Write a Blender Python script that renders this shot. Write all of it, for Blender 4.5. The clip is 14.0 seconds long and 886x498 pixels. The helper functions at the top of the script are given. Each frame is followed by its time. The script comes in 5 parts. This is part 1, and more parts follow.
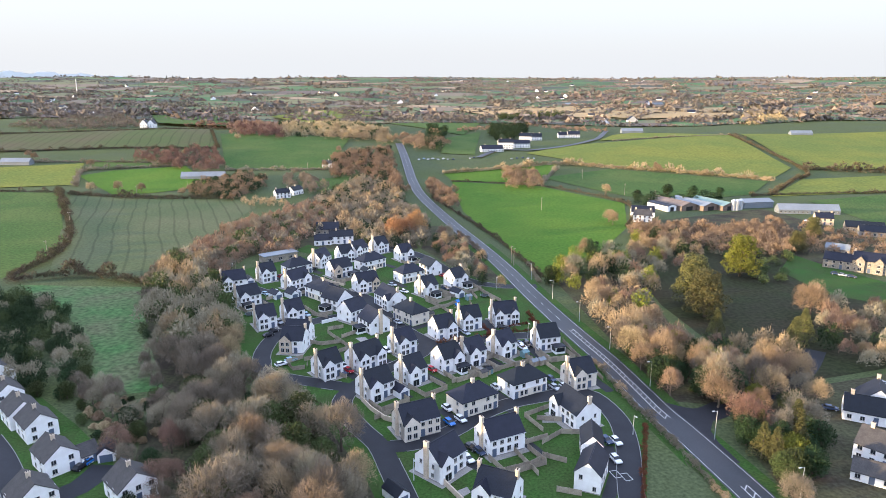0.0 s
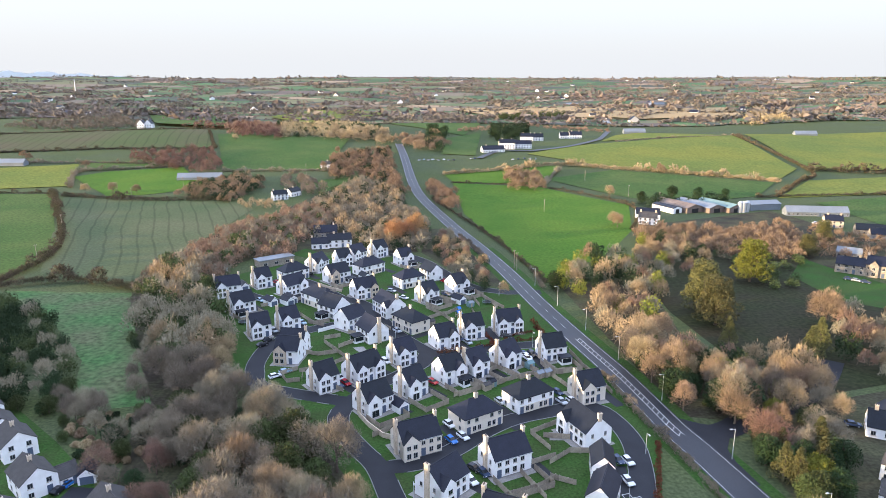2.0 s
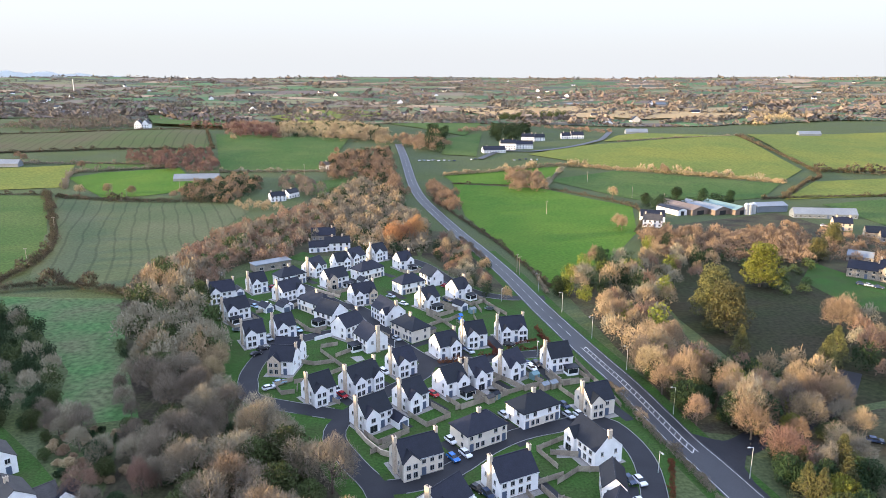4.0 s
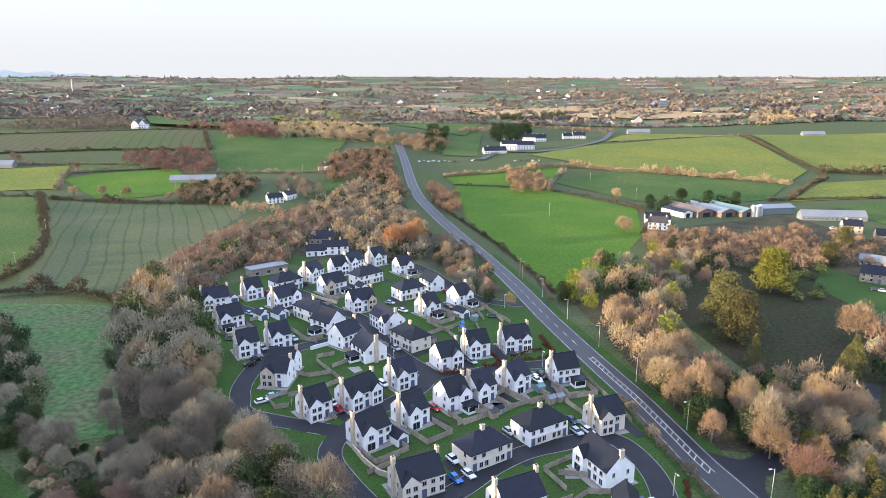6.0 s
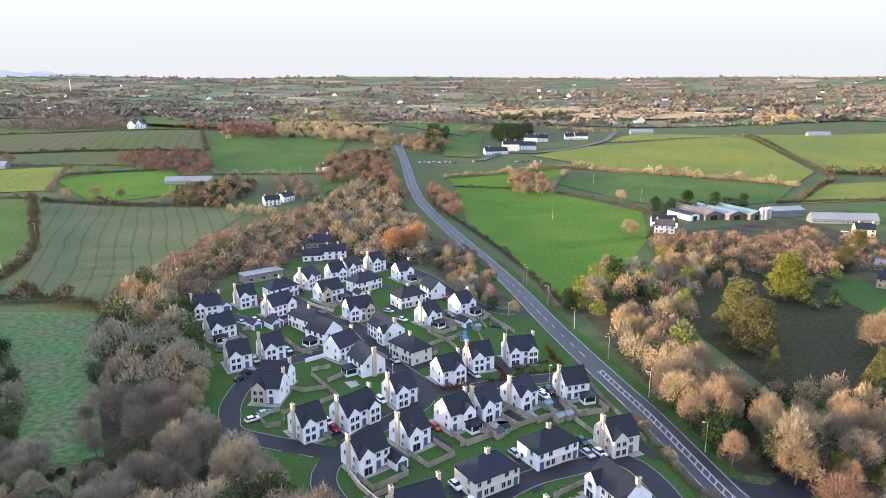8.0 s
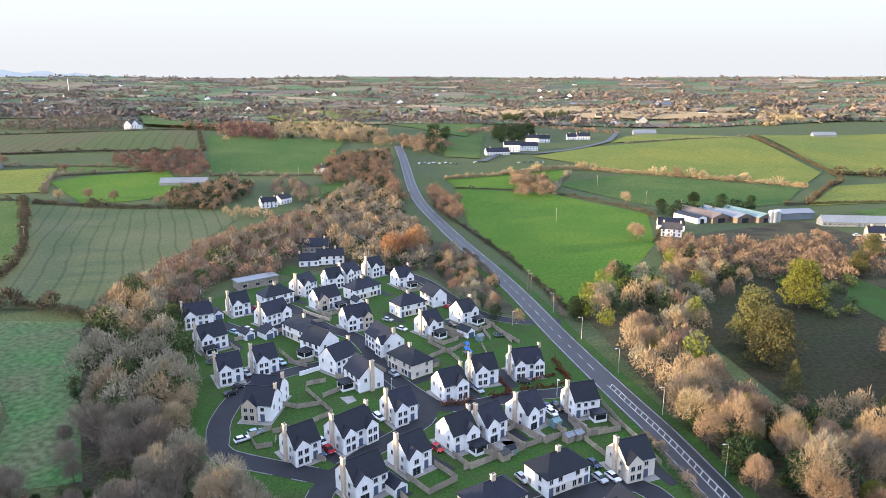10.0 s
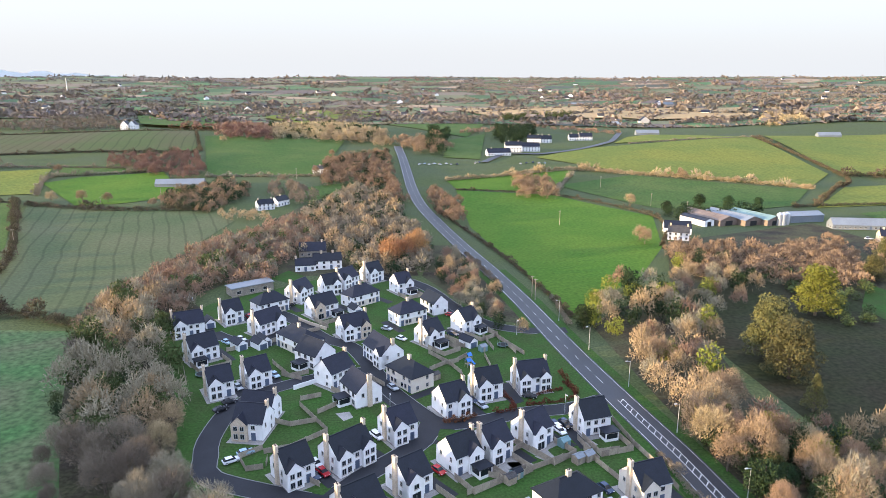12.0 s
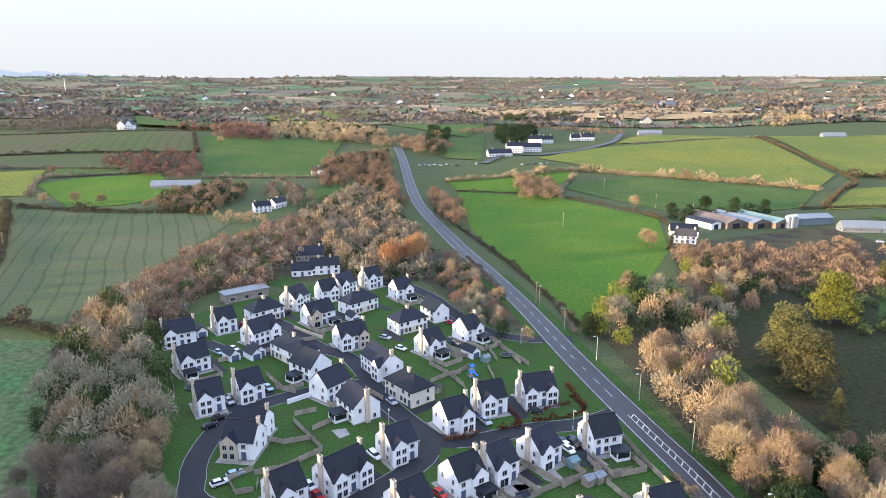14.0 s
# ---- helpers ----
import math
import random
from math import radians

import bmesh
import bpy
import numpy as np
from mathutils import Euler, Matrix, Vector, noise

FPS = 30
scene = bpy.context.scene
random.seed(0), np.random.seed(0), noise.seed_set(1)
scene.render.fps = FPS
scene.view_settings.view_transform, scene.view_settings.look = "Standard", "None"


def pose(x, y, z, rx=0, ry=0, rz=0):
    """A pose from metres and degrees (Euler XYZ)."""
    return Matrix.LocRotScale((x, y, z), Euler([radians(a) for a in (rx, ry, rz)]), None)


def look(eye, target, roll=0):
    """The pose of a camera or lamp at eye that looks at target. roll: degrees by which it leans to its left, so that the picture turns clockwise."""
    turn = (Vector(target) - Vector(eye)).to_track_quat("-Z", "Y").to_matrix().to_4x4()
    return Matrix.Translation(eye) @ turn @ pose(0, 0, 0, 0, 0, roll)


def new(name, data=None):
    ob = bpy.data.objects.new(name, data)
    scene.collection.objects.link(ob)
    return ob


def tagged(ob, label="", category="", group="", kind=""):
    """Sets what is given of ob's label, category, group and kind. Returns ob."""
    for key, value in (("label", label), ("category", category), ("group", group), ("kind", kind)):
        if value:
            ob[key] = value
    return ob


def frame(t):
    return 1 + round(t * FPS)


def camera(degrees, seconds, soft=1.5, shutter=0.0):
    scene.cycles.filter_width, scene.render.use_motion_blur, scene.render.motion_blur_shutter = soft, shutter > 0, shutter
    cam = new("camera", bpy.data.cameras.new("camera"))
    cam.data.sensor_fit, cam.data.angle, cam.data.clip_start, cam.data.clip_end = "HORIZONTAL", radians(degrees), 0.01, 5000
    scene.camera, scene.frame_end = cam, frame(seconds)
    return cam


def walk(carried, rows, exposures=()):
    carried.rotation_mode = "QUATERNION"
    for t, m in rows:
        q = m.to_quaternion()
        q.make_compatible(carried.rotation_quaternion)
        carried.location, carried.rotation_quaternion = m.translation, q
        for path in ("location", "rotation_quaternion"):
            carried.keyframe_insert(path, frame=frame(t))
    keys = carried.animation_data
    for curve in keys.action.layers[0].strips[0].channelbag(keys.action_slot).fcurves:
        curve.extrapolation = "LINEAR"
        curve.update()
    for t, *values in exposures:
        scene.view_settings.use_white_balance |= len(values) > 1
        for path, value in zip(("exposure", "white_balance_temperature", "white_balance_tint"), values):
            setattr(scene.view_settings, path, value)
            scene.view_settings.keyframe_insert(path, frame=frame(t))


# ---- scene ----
import functools
import itertools

# the flight: straight ahead, slowly sinking, one steady view
cam = camera(66.3, 14.0, soft=0.75)
WAY = [(0.0, 0.0), (0.5, 2.6), (1.0, 5.3), (1.5, 7.9), (2.0, 10.4), (2.5, 12.9), (3.0, 15.3), (5.5, 26.8), (6.0, 29.6), (6.5, 32.5),
       (7.0, 35.5), (7.5, 38.6), (8.0, 41.6), (10.5, 56.0), (11.0, 58.8), (11.5, 61.5), (12.0, 64.1), (12.5, 66.7), (13.0, 69.2), (13.5, 71.7), (14.0, 74.2)]
walk(cam, [(t, pose(-0.0405 * s, s, 95 - 0.0414 * s, 90 - 14.2, 0, 0)) for t, s in WAY], [(0.0, 1.34), (14.0, 1.34)])

# ---- light ----
SUN_EL, SUN_AZ = 6.2, 256.0
world = bpy.data.worlds.new("sky")
scene.world = world
world.use_nodes = True
wn = world.node_tree.nodes
sky = wn.new("ShaderNodeTexSky")
sky.sky_type, sky.sun_disc = "NISHITA", False
sky.sun_elevation, sky.sun_rotation = radians(SUN_EL), radians(SUN_AZ)
sky.air_density, sky.dust_density, sky.ozone_density = 1.0, 5.0, 3.0
veil = wn.new("ShaderNodeMix")
veil.data_type = "RGBA"
veil.inputs[0].default_value = 0.58
# a pale tone mixed into the sky: milky at the skyline, bluer overhead and brightened as added fill
co, up, height, tone = wn.new("ShaderNodeTexCoord"), wn.new("ShaderNodeSeparateXYZ"), wn.new("ShaderNodeMapRange"), wn.new("ShaderNodeMix")
tone.data_type = "RGBA"
tone.inputs[6].default_value, tone.inputs[7].default_value = (3.85, 3.97, 4.2, 1), (5.9, 6.95, 9.9, 1)
height.interpolation_type = "SMOOTHSTEP"
height.inputs[1].default_value, height.inputs[2].default_value = 0.02, 0.55
world.node_tree.links.new(co.outputs["Generated"], up.inputs[0])
world.node_tree.links.new(up.outputs[2], height.inputs[0])
world.node_tree.links.new(height.outputs[0], tone.inputs[0])
world.node_tree.links.new(tone.outputs[2], veil.inputs[7])
world.node_tree.links.new(sky.outputs[0], veil.inputs[6])
world.node_tree.links.new(veil.outputs[2], wn["Background"].inputs[0])
wn["Background"].inputs[1].default_value = 0.15
sun_data = bpy.data.lights.new("sun", "SUN")
sun_data.energy, sun_data.angle, sun_data.color = 5.0, radians(0.6), (1.0, 0.75, 0.45)
sun = new("sun", sun_data)
sun.matrix_world = look((math.sin(radians(SUN_AZ)) * 100, math.cos(radians(SUN_AZ)) * 100, 100 * math.tan(radians(SUN_EL))), (0, 0, 0))


# ---- materials ----
def material(name, base, rough=0.8, vary=0.25, scale=1.0, fine=8.0, bump=0.2, metal=0.0, other=None, spread=0.0, spec=0.5, island=False):
    """A surface with variation at two scales; `other`: a second colour for the stains; `spread`: difference from thing to thing."""
    m = bpy.data.materials.new(name)
    m.use_nodes = True
    n, l = m.node_tree.nodes, m.node_tree.links
    b = n["Principled BSDF"]
    b.inputs["Roughness"].default_value, b.inputs["Metallic"].default_value = rough, metal
    b.inputs["Specular IOR Level"].default_value = min(spec, .1) if rough >= .94 else spec
    co = n.new("ShaderNodeTexCoord")
    big, small = n.new("ShaderNodeTexNoise"), n.new("ShaderNodeTexNoise")
    for tex, s in ((big, scale), (small, fine)):
        tex.inputs["Scale"].default_value, tex.inputs["Detail"].default_value = s, 5.0
        l.new(co.outputs["Object"], tex.inputs["Vector"])
    other = other or tuple(c * (1 - vary) for c in base)
    ramp = n.new("ShaderNodeMix")
    ramp.data_type = "RGBA"
    fac = n.new("ShaderNodeMapRange")
    fac.inputs[1].default_value, fac.inputs[2].default_value = 0.35, 0.65
    l.new(big.outputs[0], fac.inputs[0])
    l.new(fac.outputs[0], ramp.inputs[0])
    ramp.inputs[6].default_value, ramp.inputs[7].default_value = (*base, 1), (*other, 1)
    hsv = n.new("ShaderNodeHueSaturation")
    val = n.new("ShaderNodeMapRange")
    val.inputs[1].default_value, val.inputs[2].default_value = 0.3, 0.7
    val.inputs[3].default_value, val.inputs[4].default_value = 1 - vary, 1 + vary
    l.new(small.outputs[0], val.inputs[0])
    out = val.outputs[0]
    if spread:
        info = n.new("ShaderNodeNewGeometry" if island else "ShaderNodeObjectInfo")
        rnd = info.outputs["Random Per Island" if island else "Random"]
        sp = n.new("ShaderNodeMapRange")
        sp.inputs[3].default_value, sp.inputs[4].default_value = 1 - spread, 1 + spread
        l.new(rnd, sp.inputs[0])
        mul = n.new("ShaderNodeMath")
        mul.operation = "MULTIPLY"
        l.new(out, mul.inputs[0])
        l.new(sp.outputs[0], mul.inputs[1])
        out = mul.outputs[0]
        hue = n.new("ShaderNodeMapRange")
        hue.inputs[3].default_value, hue.inputs[4].default_value = 0.5 - spread * 0.06, 0.5 + spread * 0.06
        l.new(rnd, hue.inputs[0])
        l.new(hue.outputs[0], hsv.inputs["Hue"])
    l.new(out, hsv.inputs["Value"])
    l.new(ramp.outputs[2], hsv.inputs["Color"])
    l.new(hsv.outputs[0], b.inputs["Base Color"])
    if bump:
        bp = n.new("ShaderNodeBump")
        bp.inputs["Strength"].default_value, bp.inputs["Distance"].default_value = bump, 0.05
        l.new(small.outputs[0], bp.inputs["Height"])
        l.new(bp.outputs[0], b.inputs["Normal"])
    return m


render_white = material("white_render", (0.89, 0.885, 0.88), 0.9, 0.04, 0.5, 6, 0.1, other=(0.80, 0.79, 0.78))
render_cream = material("cream_render", (0.74, 0.67, 0.57), 0.9, 0.08, 0.5, 6, 0.1)
stone_buff = material("buff_stone", (0.60, 0.50, 0.39), 0.9, 0.15, 0.8, 3.0, 0.4, other=(0.50, 0.41, 0.31))
stone_grey = material("grey_stone", (0.33, 0.29, 0.24), 0.9, 0.3, 0.6, 2.0, 0.4)
slate = material("dark_slate", (0.011, 0.014, 0.024), 0.45, 0.25, 0.6, 4.0, 0.2, spread=0.3, spec=0.25)
slate_brown = material("brown_tile", (0.055, 0.050, 0.048), 0.7, 0.3, 0.6, 4.0, 0.3)
tarmac = material("asphalt", (0.019, 0.020, 0.024), 0.7, 0.15, 0.15, 4.0, 0.1, other=(0.026, 0.027, 0.032), spec=0.25)
main_tarmac = material("worn_asphalt", (0.025, 0.027, 0.032), 0.5, 0.15, 0.06, 3.0, 0.05, other=(0.036, 0.038, 0.044), spec=0.4)
kerb_stone = material("concrete_kerb", (0.27, 0.265, 0.26), 0.85, 0.15, 0.5, 5)
paving = material("paving", (0.30, 0.28, 0.26), 0.85, 0.2, 0.4, 3)
paint_white = material("road_paint", (0.62, 0.62, 0.60), 0.7, 0.25, 0.8, 4, 0)
lawn = material("lawn_grass", (0.040, 0.092, 0.020), 0.95, 0.35, 0.12, 1.5, 0.5, other=(0.046, 0.074, 0.022))
rough_grass = material("rough_grass", (0.075, 0.094, 0.036), 0.95, 0.35, 0.03, 1.0, 0.8, other=(0.075, 0.092, 0.046))
field_bright = material("bright_pasture", (0.058, 0.130, 0.016), 0.95, 0.25, 0.02, 0.6, 0.3, other=(0.088, 0.150, 0.020))
field_green = material("pasture", (0.052, 0.098, 0.024), 0.95, 0.3, 0.02, 0.6, 0.4, other=(0.080, 0.115, 0.032))
field_pale = material("pale_pasture", (0.170, 0.240, 0.095), 0.95, 0.2, 0.012, 0.6, 0.3, other=(0.130, 0.215, 0.075))
field_olive = material("olive_pasture", (0.175, 0.180, 0.036), 0.95, 0.25, 0.015, 0.4, 0.4, other=(0.125, 0.155, 0.034))
field_tan = material("stubble", (0.42, 0.29, 0.15), 0.95, 0.15, 0.01, 0.4, 0.3, other=(0.34, 0.25, 0.13))
field_cool = material("damp_meadow", (0.068, 0.140, 0.048), 0.95, 0.4, 0.05, 0.5, 0.5, other=(0.105, 0.120, 0.060))
# the shade under the park trees is put into this darker grass colour
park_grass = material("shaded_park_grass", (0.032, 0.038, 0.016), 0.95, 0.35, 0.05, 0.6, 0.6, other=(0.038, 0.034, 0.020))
earth = material("leaf_litter", (0.046, 0.038, 0.028), 0.95, 0.35, 0.08, 1.0, 0.6, other=(0.075, 0.075, 0.040))
bark = material("bark", (0.15, 0.12, 0.095), 0.95, 0.3, 0.8, 6, 0.4, spread=0.3)
twig_grey = material("bare_twigs_grey", (0.290, 0.245, 0.180), 0.95, 0.35, 0.12, 4, 0, spread=0.3, spec=0.2)
twig_tan = material("bare_twigs_tan", (0.375, 0.275, 0.172), 0.95, 0.35, 0.12, 4, 0, spread=0.3, spec=0.2)
twig_red = material("bare_twigs_russet", (0.290, 0.185, 0.135), 0.95, 0.35, 0.12, 4, 0, spread=0.3, spec=0.2)
leaf_orange = material("autumn_leaves", (0.440, 0.225, 0.110), 0.9, 0.3, 0.3, 4, 0, spread=0.2, spec=0.2)
leaf_ivy = material("ivy_leaves", (0.070, 0.090, 0.030), 0.8, 0.35, 0.3, 4, 0, spread=0.3, spec=0.2)
leaf_dark = material("evergreen_leaves", (0.030, 0.055, 0.020), 0.8, 0.35, 0.3, 4, 0, spread=0.3, spec=0.2)
leaf_cedar = material("cedar_needles", (0.145, 0.130, 0.045), 0.85, 0.3, 0.3, 4, 0, other=(0.080, 0.085, 0.035), spread=0.2, spec=0.2)
leaf_gold = material("golden_needles", (0.175, 0.180, 0.030), 0.85, 0.3, 0.3, 4, 0, spread=0.2, spec=0.2)
hedge_brown = material("beech_hedge", (0.170, 0.062, 0.036), 0.95, 0.35, 0.5, 5, 0, spread=0.2)
far_wood = material("far_twigs", (0.205, 0.160, 0.138), 0.95, 0.2, 0.004, 0.05, 0, other=(0.160, 0.145, 0.118), spread=0.25, spec=0.1, island=True)
hedge_dark = material("bare_thorn", (0.125, 0.095, 0.068), 0.95, 0.3, 0.2, 3, 0, other=(0.090, 0.085, 0.048), spread=0.4, spec=0.1, island=True)
timber = material("fence_timber", (0.36, 0.305, 0.24), 0.9, 0.25, 0.6, 6, 0.2, spread=0.2)
glass_dark = material("window_glass", (0.022, 0.026, 0.033), 0.08, 0.1, 0.5, 2, 0)
frame_grey = material("window_frame", (0.50, 0.50, 0.50), 0.5, 0.1)
door_blue = material("door_paint", (0.09, 0.12, 0.18), 0.5, 0.1)
metal_grey = material("galvanised_steel", (0.55, 0.56, 0.57), 0.45, 0.1, 1, 6, 0, metal=0.4)
shed_metal = material("sheet_roof", (0.20, 0.225, 0.25), 0.5, 0.15, 0.1, 1.5, 0.1)
shed_green = material("green_sheet_roof", (0.17, 0.26, 0.24), 0.5, 0.15, 0.1, 1.5, 0.1)
shed_rust = material("rusty_sheet_roof", (0.20, 0.15, 0.12), 0.7, 0.25, 0.1, 1.5, 0.1)
rubber = material("rubber", (0.02, 0.02, 0.02), 0.9, 0.1)
light_lens = material("lens", (0.7, 0.7, 0.7), 0.2, 0.05)
PAINT = {k: material("car_paint_" + k, c, 0.25, 0.04, 1, 4, 0) for k, c in dict(
    white=(0.75, 0.76, 0.78), blue=(0.02, 0.16, 0.50), navy=(0.03, 0.05, 0.10), black=(0.02, 0.02, 0.025), red=(0.40, 0.02, 0.03), silver=(0.42, 0.45, 0.48), pale=(0.35, 0.48, 0.58)).items()}


def patchwork(name):
    """Fields of many colours, one colour a field, each greyed and blued a little for haze."""
    m = material(name, (0.1, 0.1, 0.1), 0.95, 0.12, 0.006, 0.2, 0)
    n, l = m.node_tree.nodes, m.node_tree.links
    geo, ramp = n.new("ShaderNodeNewGeometry"), n.new("ShaderNodeValToRGB")
    ramp.color_ramp.interpolation = "CONSTANT"
    stops = [(0.0, (0.080, 0.125, 0.062)), (0.20, (0.130, 0.160, 0.082)), (0.36, (0.170, 0.170, 0.095)), (0.50, (0.090, 0.098, 0.075)),
             (0.62, (0.205, 0.165, 0.120)), (0.72, (0.095, 0.165, 0.072)), (0.84, (0.150, 0.118, 0.098)), (0.94, (0.330, 0.245, 0.160))]
    while len(ramp.color_ramp.elements) < len(stops):
        ramp.color_ramp.elements.new(0.5)
    for e, (p, c) in zip(ramp.color_ramp.elements, stops):
        e.position, e.color = p, (*c, 1)
    l.new(geo.outputs["Random Per Island"], ramp.inputs[0])
    hsv = next(x for x in n if x.type == "HUE_SAT")
    l.new(ramp.outputs[0], hsv.inputs["Color"])
    return m


def striped(name, base, other, turn, width):
    """Tramlines across a field: `turn` degrees, `width` metres apart."""
    m = material(name, base, 0.95, 0.18, 0.012, 0.6, 0.3, other=other)
    n, l = m.node_tree.nodes, m.node_tree.links
    co, rot, wave = n.new("ShaderNodeTexCoord"), n.new("ShaderNodeMapping"), n.new("ShaderNodeTexWave")
    rot.inputs["Rotation"].default_value = (0, 0, radians(turn))
    wave.inputs["Scale"].default_value = 6.283 / width / 20
    wave.inputs["Distortion"].default_value, wave.inputs["Detail"].default_value, wave.inputs["Detail Scale"].default_value = 3.0, 2.0, 0.4
    l.new(co.outputs["Object"], rot.inputs[0])
    l.new(rot.outputs[0], wave.inputs[0])
    sharp = n.new("ShaderNodeMapRange")
    sharp.inputs[1].default_value, sharp.inputs[2].default_value, sharp.inputs[3].default_value, sharp.inputs[4].default_value = 0.0, 0.10, 0.74, 1.0
    l.new(wave.outputs["Fac"], sharp.inputs[0])
    hsv = next(x for x in n if x.type == "HUE_SAT")
    src = hsv.inputs["Value"].links[0].from_socket
    mul = n.new("ShaderNodeMath")
    mul.operation = "MULTIPLY"
    l.new(src, mul.inputs[0])
    l.new(sharp.outputs[0], mul.inputs[1])
    l.new(mul.outputs[0], hsv.inputs["Value"])
    return m


field_tram = striped("tramlined_crop", (0.112, 0.118, 0.062), (0.068, 0.096, 0.042), -22, 9)
field_rows = striped("rowed_crop", (0.070, 0.092, 0.034), (0.092, 0.082, 0.046), -14, 12)


# ---- mesh tools ----
class Shape:
    """Gathers faces for one mesh."""

    def __init__(self):
        self.v, self.f = [], []

    def add(self, pts, faces):
        k = len(self.v)
        self.v += [tuple(p) for p in pts]
        self.f += [[k + i for i in f] for f in faces]
        return self

    def box(self, x0, y0, z0, x1, y1, z1):
        p = [(x, y, z) for z in (z0, z1) for x, y in ((x0, y0), (x1, y0), (x1, y1), (x0, y1))]
        return self.add(p, [(3, 2, 1, 0), (4, 5, 6, 7), (0, 1, 5, 4), (1, 2, 6, 5), (2, 3, 7, 6), (3, 0, 4, 7)])

    def slab(self, pts, thick):
        """A plate with its top at pts (seen from above, anticlockwise)."""
        n = len(pts)
        low = [(x, y, z - thick) for x, y, z in pts]
        return self.add(list(pts) + low, [list(range(n)), [2 * n - 1 - i for i in range(n)]] + [[i, n + i, n + (i + 1) % n, (i + 1) % n] for i in range(n)])

    def tube(self, a, b, ra, rb, n=6):
        a, b = Vector(a), Vector(b)
        q = (b - a).to_track_quat("Z", "Y")
        ring = [q @ Vector((math.cos(6.2832 * i / n), math.sin(6.2832 * i / n), 0)) for i in range(n)]
        return self.add([a + r * ra for r in ring] + [b + r * rb for r in ring],
                        [(i, (i + 1) % n, n + (i + 1) % n, n + i) for i in range(n)] + [list(range(n))[::-1], list(range(n, 2 * n))])

    def mesh(self, name):
        me = bpy.data.meshes.new(name)
        me.from_pydata(self.v, [], self.f)
        me.update()
        return me


def part(name, shape, mat, parent=None, label="", at=None):
    """Links a shape, or a ready mesh, as one object under a thing."""
    me = shape if isinstance(shape, bpy.types.Mesh) else shape.mesh(name)
    ob = new(name, me)
    if not me.materials:
        me.materials.append(None)
    ob.material_slots[0].link = "OBJECT"
    ob.material_slots[0].material = mat
    if parent:
        ob.parent = parent
    if at is not None:
        ob.matrix_basis = at
    if label:
        ob["label"] = label
    return ob


def thing(name, x, y, rot, label, category, group="", z=None):
    e = new(name)
    e.matrix_basis = pose(x, y, terr(x, y) if z is None else z, 0, 0, rot)
    return tagged(e, label, category, group)


# ---- ground ----
# <terrain>
def ease(a, b, v):
    k = min(1.0, max(0.0, (v - a) / (b - a)))
    return k * k * (3 - 2 * k)


def terr(x, y):
    """Height of the land: level at the estate, an unseen ridge added to its west to shade it, then rising in low swells
    to the skyline.
    """
    r = math.hypot(x, y)
    h = 24 * ease(520, 1050, y) + 62 * ease(1000, 4700, r)
    ridge = 37.5 * math.exp(-((x + 300) / 58) ** 2) * ease(-320, -120, y) * (1 - ease(190, 330, y))
    swell = 3.5 * math.sin(x / 97 + 1.3) * math.sin(y / 83 + 0.4) + 4.5 * math.sin(x / 310 + y / 270)
    far = 9 * math.sin(x / 520 + 2) * math.sin(y / 330)
    return h + ridge + swell * ease(600, 1000, r) * (1 - 0.5 * ease(1500, 3000, r)) + far * ease(1300, 2400, r)
# </terrain>


def lift(x, y):
    return 0.05 + 0.9 * ease(380, 1000, math.hypot(x, y))


def axis(lo, hi):
    out, v = [0.0], 0.0
    while v < hi:
        v += 14 + 0.028 * max(0, v - 300)
        out.append(v)
    v = 0.0
    while v > lo:
        v -= 14 + 0.028 * max(0, -v - 300)
        out.insert(0, v)
    return out


gx, gy = axis(-4600, 4600), axis(-600, 4750)
land = Shape()
land.v = [(x, y, terr(x, y) - 0.02) for y in gy for x in gx]
land.f = [[j * len(gx) + i, j * len(gx) + i + 1, (j + 1) * len(gx) + i + 1, (j + 1) * len(gx) + i] for j in range(len(gy) - 1) for i in range(len(gx) - 1)]
ground = part("ground", land, rough_grass)
tagged(ground, "rolling farmland of rough winter grass reaching the skyline", "ground", kind="structure")
for p in ground.data.polygons:
    p.use_smooth = True


def drape(pts, step, up=0.0):
    """A sheet over the land within an outline."""
    bm = bmesh.new()
    bm.faces.new([bm.verts.new((x, y, 0)) for x, y in pts])
    bmesh.ops.triangulate(bm, faces=bm.faces[:])
    for ax in (0, 1):
        lo, hi = min(p[ax] for p in pts), max(p[ax] for p in pts)
        k = lo + step
        while k < hi:
            co, no = [0, 0, 0], [0, 0, 0]
            co[ax], no[ax] = k, 1
            bmesh.ops.bisect_plane(bm, geom=bm.verts[:] + bm.edges[:] + bm.faces[:], plane_co=co, plane_no=no)
            k += step
    for v in bm.verts:
        v.co.z = terr(v.co.x, v.co.y) + lift(v.co.x, v.co.y) + up
    bmesh.ops.recalc_face_normals(bm, faces=bm.faces[:])
    if sum(f.normal.z for f in bm.faces) < 0:
        bmesh.ops.reverse_faces(bm, faces=bm.faces[:])
    me = bpy.data.meshes.new("sheet")
    bm.to_mesh(me)
    bm.free()
    return me


def field(pts, mat, label, step=28, up=0.0, name="field"):
    return tagged(part(name, drape(pts, step, up), mat), label, name, kind="structure")


